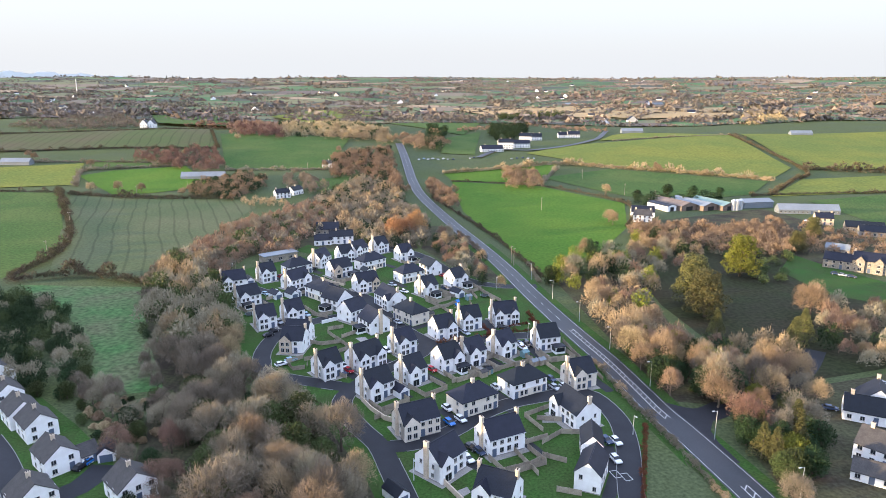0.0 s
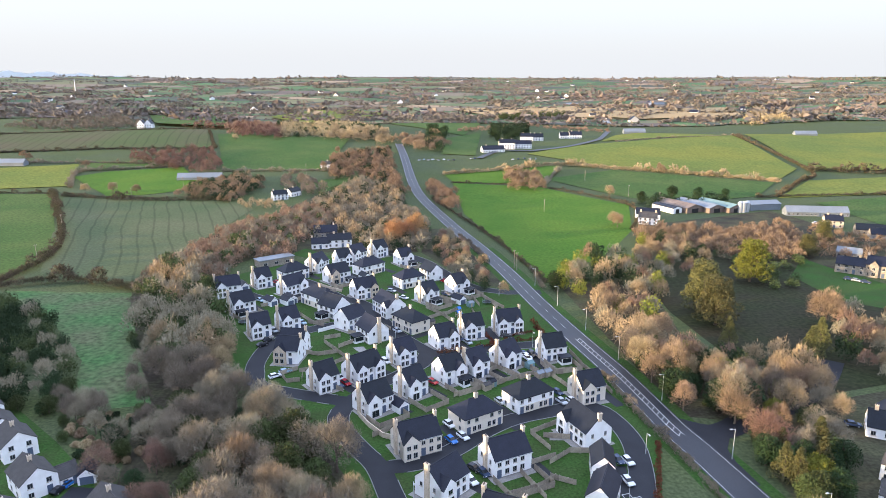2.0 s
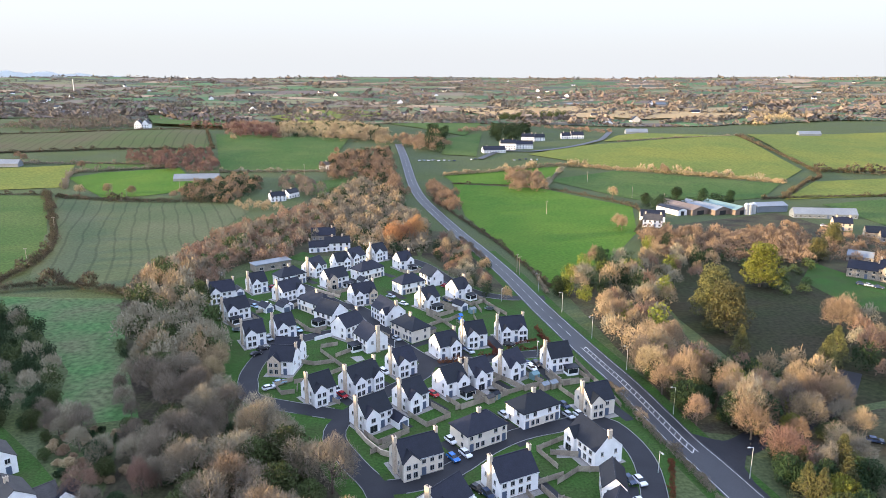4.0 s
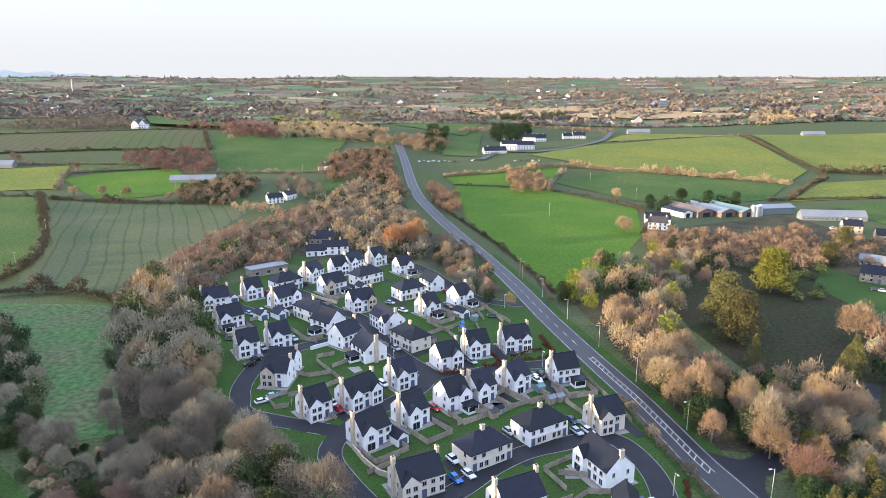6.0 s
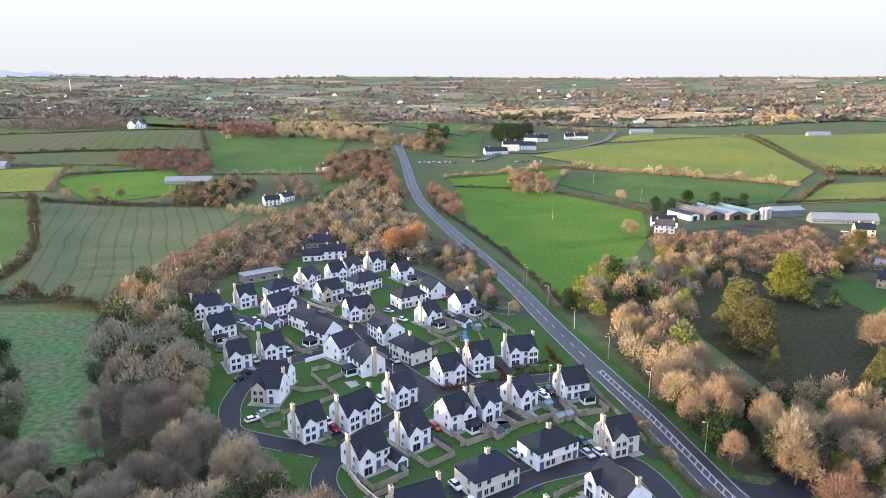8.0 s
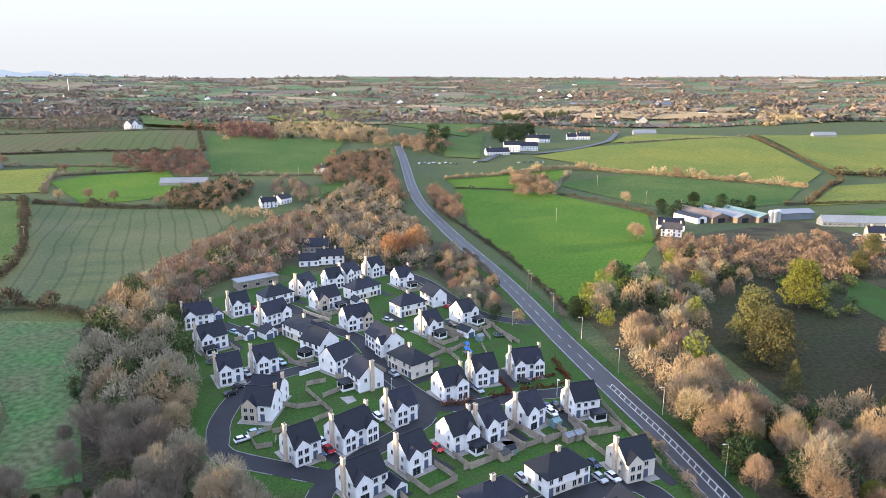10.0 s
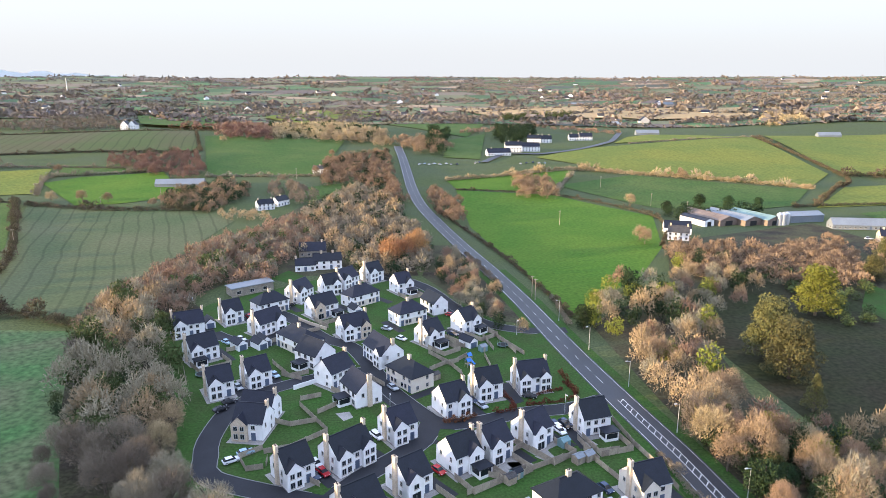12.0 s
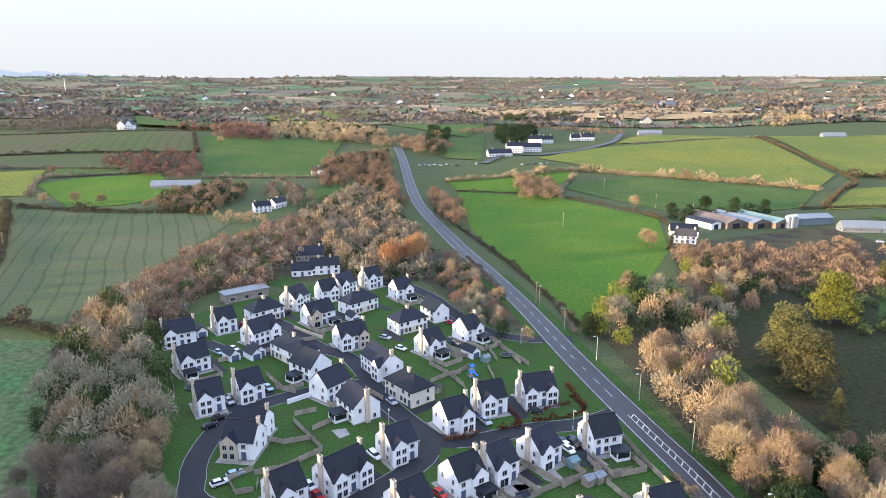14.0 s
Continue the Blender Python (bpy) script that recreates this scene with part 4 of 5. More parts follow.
EVERGREEN = (leaf_dark, leaf_ivy, leaf_cedar, leaf_gold)
wild.sort(key=lambda w: math.hypot(w[0], w[1] - 60))
for x, y, kind, k in wild[:250]:
    tree(x, y, kind, k)
rest = {}
for x, y, kind, k in wild[250:]:
    rest.setdefault(kind, []).append((x, y, k))
for kind, group in rest.items():
    mass, rr = Mass(), random.Random(len(group))
    for x, y, k in group:
        far_tree(mass, x, y, 12 * k, 4.8 * k, rr, 620, LOOKS[kind][1] in EVERGREEN)
    tagged(part("woodland", mass, LOOKS[kind][1]), "mass of " + LOOKS[kind][2], "woodland", kind="stuff")


def far_woods(poly, gap, mat, seed, label, h=10, r=4.5, n=210):
    rnd, s = random.Random(seed), Mass()
    for x, y in spots(poly, gap, seed):
        k = rnd.uniform(.65, 1.15)
        far_tree(s, x, y, h * k, r * k * rnd.uniform(.95, 1.25), rnd, n, mat in EVERGREEN)
    tagged(part("woodland", s, mat), label, "woodland", kind="stuff")


def hedge(pts, mat, label, h=2.2, w=1.6, gap=1.8, seed=1, n=26):
    rnd, s = random.Random(seed), Mass()
    for p in smooth(pts, gap):
        k = rnd.uniform(.7, 1.35) if rnd.random() > .06 else 2.2
        far_tree(s, p.x + rnd.uniform(-.4, .4), p.y + rnd.uniform(-.4, .4), h * k, w * k, rnd, n)
    tagged(part("hedge", s, mat), label, "hedge", kind="stuff")


far_woods([(-134.9, 322.3), (-142.2, 356.5), (-135.6, 414.2), (-120.1, 466.3), (-96.7, 511.8), (-70.3, 450.2), (-83.0, 398.2), (-80.9, 356.5), (-105.4, 356.5), (-105.5, 317.2)], 6.0, twig_red, 21, "young russet plantation of bare trees", 8, 3.4, 260)
far_woods([(-136.6, 293.8), (-148.3, 356.5), (-134.7, 344.4), (-129.9, 302.8), (-112.8, 248.9)], 6, twig_grey, 22, "bare grey-brown wood at the field's edge", 9, 4)
far_woods([(-97.6, 516.8), (-75.1, 623.8), (-40.1, 569.0), (-13.0, 450.2), (-7.9, 383.3), (-29.8, 369.5), (-47.2, 383.3), (-68.9, 440.6)], 6.5, twig_grey, 23, "bare mixed wood beside the main road", 9, 4.2, 260)
far_woods([(-119.9, 744.8), (-61.1, 785.4), (-45.7, 651.9), (-21.9, 529.6), (-40.1, 569.0), (-76.7, 637.8), (-101.2, 623.8)], 8, twig_tan, 24, "tan bare wood beside the main road", 10, 5)
far_woods([(-97.6, 516.8), (-75.1, 623.8), (-40.1, 569.0), (-13.0, 450.2), (-7.9, 383.3), (-29.8, 369.5), (-47.2, 383.3), (-68.9, 440.6)], 12, leaf_dark, 38, "dark evergreens among the bare wood", 9, 4.0, 260)
far_woods([(-92.4, 511.8), (-73.6, 610.0), (-39.3, 555.7), (-14.9, 450.2), (-27.1, 376.3), (-48.1, 390.6), (-68.9, 440.6)], 13, twig_tan, 39, "tan bare trees among the grey wood", 11, 4.6, 300)
far_woods([(-134.2, 327.6), (-130.6, 398.2), (-116.1, 450.2), (-93.3, 492.6), (-72.6, 440.6), (-83.7, 369.5), (-105.4, 356.5), (-107.1, 322.3)], 13, leaf_ivy, 70, "ivy-clad trees among the plantation", 9, 3.6, 260)
far_woods([(-134.2, 327.6), (-130.6, 398.2), (-116.1, 450.2), (-93.3, 492.6), (-72.6, 440.6), (-83.7, 369.5), (-105.4, 356.5), (-107.1, 322.3)], 10, twig_grey, 71, "grey bare trees among the plantation", 10, 4.0, 300)
far_woods([(-119.9, 744.8), (-61.1, 785.4), (-45.7, 651.9), (-21.9, 529.6), (-40.1, 569.0), (-76.7, 637.8), (-101.2, 623.8)], 18, leaf_dark, 72, "dark evergreens beside the far road", 10, 4.5, 240)
far_woods([(-17.7, 623.9), (7.6, 569.0), (10.7, 488.0), (2.5, 488.0), (-6.2, 529.6)], 7, twig_tan, 25, "bare trees along the road", 9, 4.2, 260)
far_woods([(-59.5, 858.4), (-10.7, 929.1), (10.8, 815.1), (-28.4, 779.1)], 11, twig_tan, 26, "bare wood on the rise", 12, 6)
far_woods([(-19.6, 991.3), (4.8, 975.0), (-2.6, 780.5), (-19.5, 812.2)], 10, leaf_dark, 27, "dark conifer wood on the rise", 14, 5.5)
far_woods([(70.7, 1000.3), (127.7, 1028.9), (108.9, 904.2), (62.2, 875.5)], 11, leaf_dark, 28, "dark trees behind the white buildings", 14, 6)
far_woods([(-341.7, 743.7), (-260.1, 777.8), (-218.0, 681.5), (-225.4, 652.3), (-315.0, 709.4)], 9, twig_red, 29, "russet bare copse between fields", 10, 5)
MIDDLE = [(-216, 569), (-214, 610), (-188, 645), (-150, 605), (-157, 575), (-161, 528), (-197, 540)]
far_woods(MIDDLE, 11, leaf_dark, 30, "dark evergreen trees near the white cottage", 9, 4.2)
far_woods(MIDDLE, 9, twig_tan, 80, "tan bare trees near the white cottage", 9, 4.2)
far_woods([(-150, 600), (-140, 640), (-104, 610), (-96, 560), (-112, 556), (-138, 585)], 10, twig_grey, 81, "bare trees behind the white cottage", 10, 4.6)
far_woods([(-160, 520), (-138, 530), (-120, 515), (-118, 500), (-150, 505)], 8, twig_tan, 82, "tan bare trees before the white cottage", 7, 4.0)
far_woods([(-298, 960), (-299, 1090), (-226, 990), (-197, 866), (-267, 871)], 11, twig_red, 83, "russet belt of bare trees beyond the pasture", 11, 6, 110)
far_woods([(-233, 985), (-168, 1090), (-73, 952), (-65, 851), (-131, 884), (-203, 864)], 11, twig_tan, 84, "tan belt of bare trees beyond the pasture", 12, 6, 110)
far_woods([(-233, 985), (-168, 1090), (-73, 952), (-65, 851), (-131, 884), (-203, 864)], 24, leaf_dark, 85, "dark evergreens in the tree belt", 12, 6)
far_woods([(-620, 975), (-600, 1030), (-509, 1110), (-430, 1008), (-425, 970), (-500, 940)], 12, twig_grey, 86, "bare trees round the white gabled house", 10, 6, 110)
far_woods([(-386, 990), (-316, 1020), (-280, 930), (-340, 960)], 12, twig_red, 87, "russet bare trees beyond the crop rows", 10, 5.5, 110)
far_woods([(20, 968), (138, 1055), (235, 960), (240, 985), (138, 1085), (15, 1000)], 10, twig_red, 88, "russet hedge trees below the stubble", 7, 4.5, 110)
far_woods([(100, 1300), (234, 1340), (215, 1253), (88, 1180)], 13, leaf_ivy, 89, "dark copse beside the stubble", 11, 6)
far_woods([(521, 1220), (600, 1240), (554, 1110), (480, 1080)], 13, twig_tan, 90, "bare trees on the hill", 12, 6, 110)
far_woods([(57.7, 652.0), (90.4, 652.1), (83.6, 582.5), (56.7, 582.5)], 7, twig_tan, 31, "round copse of tan bare trees", 11, 5, 260)
far_woods([(120.9, 422.2), (138.4, 432.7), (180.6, 418.8), (226.5, 447.4), (190.8, 360.5), (154.8, 348.2), (146.1, 373.6), (122.7, 360.5), (112.8, 380.4)], 6.0, twig_tan, 32, "tan bare trees below the farm", 8, 4.2, 330)
far_woods([(142.0, 399.3), (166.7, 384.6), (186.8, 352.0), (158.4, 300.3), (149.5, 309.5), (151.0, 346.1)], 8, leaf_ivy, 37, "dark evergreen shrubs in the park", 5, 3.2, 260)
far_woods([(145.5, 529.6), (214.8, 547.8), (224.7, 527.0), (155.2, 502.0)], 9, leaf_dark, 33, "dark hedge trees behind the farm sheds", 8, 4.5)
far_woods([(200.1, 422.7), (245.7, 414.2), (254.6, 383.3), (232.6, 344.4), (207.1, 356.5), (173.4, 356.5)], 10, twig_tan, 34, "bare garden trees by the stone house", 8, 4.2)
far_woods([(-159.8, 952.8), (-70.8, 913.9), (-64.6, 831.1), (-145.1, 862.3)], 13, twig_tan, 35, "line of bare trees between fields", 12, 6)
far_woods([(-281.3, 940.5), (-212.4, 909.1), (-199.0, 849.7), (-257.2, 857.4)], 13, twig_red, 36, "russet bare trees between fields", 12, 6)

def field_hedge(i, pts, h):
    hedge(pts, (hedge_dark, hedge_dark, hedge_dark, twig_grey)[i % 4] if i != 2 else twig_tan, "uneven bare hedge along a field", h, h * .62, .7 + h * .2, 40 + i, 260 if min(p[1] for p in pts) < 330 else 110)


field_hedge(0, [(8.3, 617.3), (85.6, 596.0), (141.1, 520.0), (121.3, 433.7)], 2.0)
field_hedge(1, [(-8.7, 544.6), (14.2, 465.1), (32.7, 397.2), (48.6, 317.7)], 1.8)
field_hedge(2, [(0.5, 655.1), (48.3, 672.0), (117.8, 703.1), (169.4, 685.9), (230.9, 664.1), (304.9, 626.1)], 4.5)
field_hedge(3, [(86.7, 603.9), (113.8, 678.5)], 3)
field_hedge(4, [(272.8, 557.2), (320.8, 621.0), (366.8, 690.9), (386.7, 926.8)], 3.2)
field_hedge(5, [(366.8, 690.9), (441.9, 674.3), (515.1, 672.8)], 5.5)
field_hedge(6, [(254.1, 552.2), (374.0, 566.6), (438.2, 568.0)], 2.5)
field_hedge(7, [(216.8, 871.5), (386.7, 926.8)], 2)
field_hedge(8, [(-325.5, 569.6), (-268.6, 475.2), (-228.1, 404.5), (-212.0, 356.9), (-209.8, 316.1)], 3.5)
field_hedge(9, [(-309.3, 557.0), (-238.6, 539.6), (-170.3, 539.6)], 4)
field_hedge(10, [(-375.4, 568.8), (-324.1, 567.0)], 2.5)
field_hedge(11, [(-324.6, 595.4), (-353.4, 661.8), (-329.9, 676.6), (-264.1, 697.8)], 3.2)
field_hedge(12, [(-494.3, 760.0), (-377.4, 779.8), (-262.2, 783.3)], 3)
field_hedge(13, [(-306.7, 910.8), (-261.0, 789.7)], 3)
field_hedge(14, [(-589.7, 912.5), (-318.0, 933.5), (-119.8, 885.3)], 3)
field_hedge(15, [(-215.6, 672.4), (-114.9, 674.8)], 3)
field_hedge(16, [(-205.2, 308.5), (-178.6, 319.2), (-139.5, 305.5)], 4.5)
field_hedge(18, [(307.4, 1224.6), (509.7, 1205.1)], 3)
field_hedge(19, [(-458.1, 701.7), (-373.8, 708.0), (-267.2, 706.3)], 3)

for x, y in [(-274.3, 568.9), (-215.9, 555.7), (-357.1, 687.3), (-446.2, 732.7), (-118.6, 681.1), (134.6, 555.7), (-117.9, 773.4), (250.6, 646.5), (212.7, 669.6), (-431.5, 717.6), (112.7, 440.6), (112.3, 450.2), (63.1, 652.0), (-298.1, 568.8), (-255.2, 568.9), (-252.5, 841.3), (212.8, 679.0), (518.0, 1158.0), (436.1, 1215.5)]:
    tree(x, y, "tan", .8)
# the distance: a patchwork of fields with hedges and copses
rnd = random.Random(77)
quilt, bushes = Shape(), Mass()
NX, NY = 46, 30


def knot(i, j):
    r = random.Random(i * 131 + j * 17)
    y = 1000 * (4.7 ** (j / NY)) * (1 + r.uniform(-.012, .012))
    x = (i - NX / 2) / NX * 2.1 * y * .95 + r.uniform(-.3, .3) * y * .04 + 60 * math.sin(j * 1.7)
    return x, y


def quilt_point(x, y):
    return (x, y, terr(x, y) + lift(x, y) + .4 + .9 * ease(1200, 2500, y))


for j in range(2, NY):
    for i in range(NX):
        c = [knot(i, j), knot(i + 1, j), knot(i + 1, j + 1), knot(i, j + 1)]
        n = 4
        k = len(quilt.v)
        for b in range(n + 1):
            for a in range(n + 1):
                u, v = a / n, b / n
                x = (c[0][0] * (1 - u) + c[1][0] * u) * (1 - v) + (c[3][0] * (1 - u) + c[2][0] * u) * v
                y = (c[0][1] * (1 - u) + c[1][1] * u) * (1 - v) + (c[3][1] * (1 - u) + c[2][1] * u) * v
                quilt.v.append(quilt_point(x, y))
        quilt.f += [[k + b * (n + 1) + a, k + b * (n + 1) + a + 1, k + (b + 1) * (n + 1) + a + 1, k + (b + 1) * (n + 1) + a] for b in range(n) for a in range(n)]
        for p, q in ((c[0], c[1]), (c[0], c[3])):
            if rnd.random() < .12:
                continue
            length = math.hypot(q[0] - p[0], q[1] - p[1])
            gap = 4.0 + p[1] * .0016
            big = 2.2 if rnd.random() < .25 else 1
            for m in range(int(length / gap)):
                t = (m + rnd.random()) / (length / gap)
                h = rnd.uniform(1.6, 3.6) * big * (1.9 if rnd.random() < .10 else 1)
                far_tree(bushes, p[0] + (q[0] - p[0]) * t, p[1] + (q[1] - p[1]) * t, h * 1.5, h * 1.1, rnd, 9, True)
        if rnd.random() < .3:
            for m in range(22):
                u, v = rnd.random(), rnd.random()
                x = c[0][0] + (c[1][0] - c[0][0]) * u + (c[3][0] - c[0][0]) * v
                y = c[0][1] + (c[1][1] - c[0][1]) * u + (c[3][1] - c[0][1]) * v
                far_tree(bushes, x, y, rnd.uniform(8, 12), rnd.uniform(5, 8), rnd, 24, True)
tagged(part("far_fields", quilt, patchwork("far_field_patchwork")), "distant patchwork of green and tan fields greyed for haze", "fields", kind="stuff")
tagged(part("far_hedges", bushes, far_wood), "distant brown hedges and copses of bare trees", "hedges", kind="stuff")


# ---- other buildings ----
def cottage(x, y, rot, w, d, eave, wall, roof, along="x", label="white rendered house with slate roof", chim=(), name="house", rise=.8, doors=True, rows=(.8,)):
    h = thing(name, x, y, rot, label, name)
    half = (d if along == "x" else w) / 2
    ridge = eave + half * rise
    part("wall", gable_walls(0, 0, w, d, eave, ridge, along), wall, h)
    part("roof", gable_roof(0, 0, w, d, eave, ridge, along), roof, h)
    for k in chim:
        cx, cy = (w * k, d / 2) if along == "x" else (w / 2, d * k)
        chimney(h, cx, cy, ridge - .8, ridge + 1.1, .9, .7)
    if doors:
        n = max(2, int(w / 3))
        for z in rows:
            for i in range(n):
                if i == n // 2 and z < 1:
                    door(h, w * (i + .5) / n, -.02)
                else:
                    window(h, w * (i + .5) / n, -.02, z, 0, 1.1, 1.25)
            for py in (d * .3, d * .7):
                window(h, -.02, py, z, -90, 1.0, 1.2)
                window(h, w + .02, py, z, 90, 1.0, 1.2)
    return h


def barn(x, y, rot, w, d, eave, roof, wall=None, rise=.3, label="farm shed with a sheet roof"):
    b = thing("barn", x, y, rot, label, "barn", "farm sheds")
    ridge = eave + w / 2 * rise
    part("wall", gable_walls(0, 0, w, d, eave, ridge, "y"), wall or shed_metal, b)
    part("roof", gable_roof(0, 0, w, d, eave, ridge, "y", .4, .3, .12), roof, b)
    # closed black panel; its colour stands for the shade inside an open bay
    part("bay_panel", Shape().box(w * .3, -.08, 0, w * .7, .04, eave * .8), rubber, b, "black panel coloured as the shade in an open bay")
    for k in range(1, int(d / 5)):
        part("roof_rib", Shape().slab([(-.3, k * 5 - .1, eave + .1), (w / 2, k * 5 - .1, ridge + .2), (w / 2, k * 5 + .1, ridge + .2), (-.3, k * 5 + .1, eave + .1)], .1)
             .slab([(w / 2, k * 5 - .1, ridge + .2), (w + .3, k * 5 - .1, eave + .1), (w + .3, k * 5 + .1, eave + .1), (w / 2, k * 5 + .1, ridge + .2)], .1), roof, b)
    return b


# the last homes of the estate, at its near edge
house(6.8, 135.3, -26, 9.1, "L", chim="LR", style="R", drive="")
gable_end(35.1, 154.2, -9, 5.4, d=9, chim=False)
house(-58.1, 231.9, -7, 9.0, "", chim="R", drive="")
for x, y, r in ((*pt, rr) for pt, rr in zip([(-92.1, 305.2), (-66.6, 284.3), (-73.5, 283.5), (-37.9, 320.2), (-111.8, 336.7), (-66.0, 286.8)] + [(-13.0, 188.6)] + [(6.9, 285.9)] + [(-10.4, 135.3)], (30, 45, 45, 35, 35, 40, 40, 40, 40))):
    garage(x, y, r)
garage((-87.5, 153.4)[0], (-87.5, 153.4)[1], 20, 4, 6)

# the older houses at the western edge
OLD = dict(along="y", roof=slate_brown, wall=render_white, label="older white house with brown tiled roof and gable forward", chim=(.5,), rise=.75, rows=(.8, 3.2))
for x, y in [(-96.3, 146.1)]:
    cottage(x, y, 48, 8.0, 10, 4.6, **OLD)
    cottage(x + 5.6, y + 6.0, 48, 4.5, 5.5, 2.6, render_white, slate_brown, "x", "low white side wing with tiled roof")
for x, y in [(-110.7, 162.4), (-119.4, 169.5), (-130.5, 180.3), (-142.2, 194.9)]:
    cottage(x, y, 46, 8.0, 10, 4.6, **OLD)
for x, y in [(-93.6, 129.6), (-73.0, 134.2)]:
    cottage(x, y, 46, 9.0, 9, 4.2, **OLD)
# the houses at the eastern edge
for x, y in [(114.4, 176.6)]:
    cottage(x, y, -28, 13, 8, 3.2, render_white, slate, "x", "white chalet house with large slate roof", (.15,), rise=.9)
    cottage(x + 6.0, y + 4.0, -28, 11, 10, 3.4, render_white, slate, "y", "white wing with steep slate roof", (.9,), rise=.9)
for x, y in [(105.2, 156.2)]:
    cottage(x, y, -50, 12, 9, 4.6, render_white, slate_brown, "x", "white house with hipped brown roof and tall chimney", (.2,), rows=(.8, 3.1))
    cottage(x - 6, y - 9.5, -35, 9, 6, 2.5, render_white, slate_brown, "x", "low white garage with brown roof", name="garage")

# old cottage behind the estate
for x, y in [(-74.8, 383.0)]:
    cottage(x, y, 12, 10, 7, 3.2, render_white, slate, "x", "low white cottage with slate roof", (.05,))
for x, y in [(-66.5, 386.2)]:
    cottage(x, y, 12, 14, 7.5, 4.6, render_white, slate, "x", "white old cottage with dormers and slate roof", (.3, .7), rows=(.8, 3.0))
for x, y in [(-78.7, 410.8)]:
    cottage(x, y, 8, 14, 9, 3.5, stone_grey, slate, "x", "grey stone outbuilding with dark roof", (.85,))
for x, y in [(-93.6, 343.3)]:
    b = thing("clubhouse", x, y, 38, "long flat-roofed brown brick building", "building")
    part("wall", Shape().box(0, 0, -.3, 19, 7, 3.6), stone_grey, b)
    part("roof", Shape().box(-.4, -.4, 3.6, 19.4, 7.4, 3.95), shed_metal, b, "pale grey flat metal roof")
    for k in (3, 9, 15):
        window(b, k, -.02, .9, 0, 1.8, 1.4)

# the farm on the rise
for cx, cy, w, d, roof, r in ((173.8, 507, 15, 36, shed_rust, 24), (189.5, 507, 14, 36, shed_metal, 24), (204.5, 507, 14, 34, shed_green, 24), (163, 498, 8, 22, slate, 24)):
    c, k = math.cos(radians(r)), math.sin(radians(r))
    barn(cx - w / 2 * c + d / 2 * k, cy - w / 2 * k - d / 2 * c, r, w, d, 3.8, roof, shed_rust if roof is not slate else render_white)
for x, y in [(129.1, 451.7)]:
    cottage(x, y, -20, 12, 8, 4.8, render_white, slate_brown, "x", "white farmhouse with brown roof", (.1, .9), rows=(.8, 3.1))
    cottage(x + 3, y + 16, -12, 16, 9, 3.8, render_white, slate, "x", "white farm building with black roof")
for x, y in [(213.9, 492.2), (216.4, 492.2), (219.9, 494.4)]:
    s = thing("silo", x, y, 0, "pale steel grain silo beside the farm sheds", "silo", "silos")
    part("tank", Shape().tube((0, 0, -.2), (0, 0, 7), 1.8, 1.8, 14), metal_grey, s)
    part("cone", Shape().tube((0, 0, 7), (0, 0, 8.4), 1.9, .2, 14), metal_grey, s)
for x, y in [(222.8, 510.4)]:
    barn(x, y, -80, 12, 24, 4.5, shed_metal, label="pale round-roofed farm store")
for x, y in [(241.5, 479.3)]:
    cottage(x, y, -6, 42, 9, 3.0, shed_metal, shed_metal, "x", "long low stable with blue-grey roof", name="stable")
for x, y in [(247.1, 440.7)]:
    cottage(x, y, -15, 11, 8, 4.8, stone_buff, slate, "x", "stone house with slate roof", (.2, .9), rows=(.8, 3.1))
for x, y, w in zip(*zip(*[(255.2, 420.3), (256.7, 407.7)]), (22, 20)):
    cottage(x, y, -20, w, 8, 3.4, stone_grey, slate, "x", "stone outbuilding with slate roof")
for x, y in [(196.0, 337.7)]:
    cottage(x, y, -36, 13, 8, 4.6, stone_grey, slate, "x", "stone wing of a country house", (.98,), rows=(.8, 3.0))
    m = cottage(x + 10.5, y - 7.6, -36, 15, 9, 6.2, stone_grey, slate, "x", "large stone country house with gables", (.02, .98), rows=(.8, 3.6))
    for k in (3.5, 11.5):
        part("gable_wing", gable_walls(k - 2, -1.2, k + 2, 3, 6.2, 8.4, "y"), stone_grey, m, "stone gabled bay")
        part("wing_roof", gable_roof(k - 2, -1.2, k + 2, 3.5, 6.2, 8.4, "y"), slate, m)
        window(m, k, -1.22, 3.6)
        window(m, k, -1.22, .9, 0, 1.6, 1.6)
    cottage(x + 22.7, y - 16.5, -36, 14, 8, 3.4, stone_grey, slate_brown, "x", "low stone wing with brown roof")
for x, y in [(213.3, 367.5)]:
    cottage(x, y, -36, 12, 6, 3, stone_grey, shed_metal, "x", "outbuilding with pale sheet roof", name="outbuilding")

# white buildings along the far lane
for (x, y), w, e, r in zip([(44.7, 784.5), (65.8, 813.5), (78.8, 820.4), (98.8, 889.9), (115.0, 892.5), (153.7, 911.5), (165.9, 909.6)], (26, 18, 26, 16, 14, 15, 16), (3.5, 7.5, 5.5, 6, 5, 4, 5), (12, 0, 0, -10, 0, 0, 0)):
    cottage(x, y, r, w, 10, e, render_white, slate, "x", "white roadside building with dark roof", (.2, .8), rows=(.8,) if e < 5 else (.8, 3.4))
for x, y in [(-134.3, 539.6)]:
    cottage(x, y, 30, 12, 7, 4.6, render_white, slate, "x", "white cottage among dark trees", (.1, .9), rows=(.8, 3.0))
    cottage(x + 11, y + 14, 60, 12, 7, 4.2, render_white, slate, "x", "white cottage wing with slate roof", (.5,))
for x, y in [(-122.5, 686.4)]:
    cottage(x, y, 5, 13, 7, 4.5, render_white, slate_brown, "x", "pale house at the edge of a wood", (.5,))
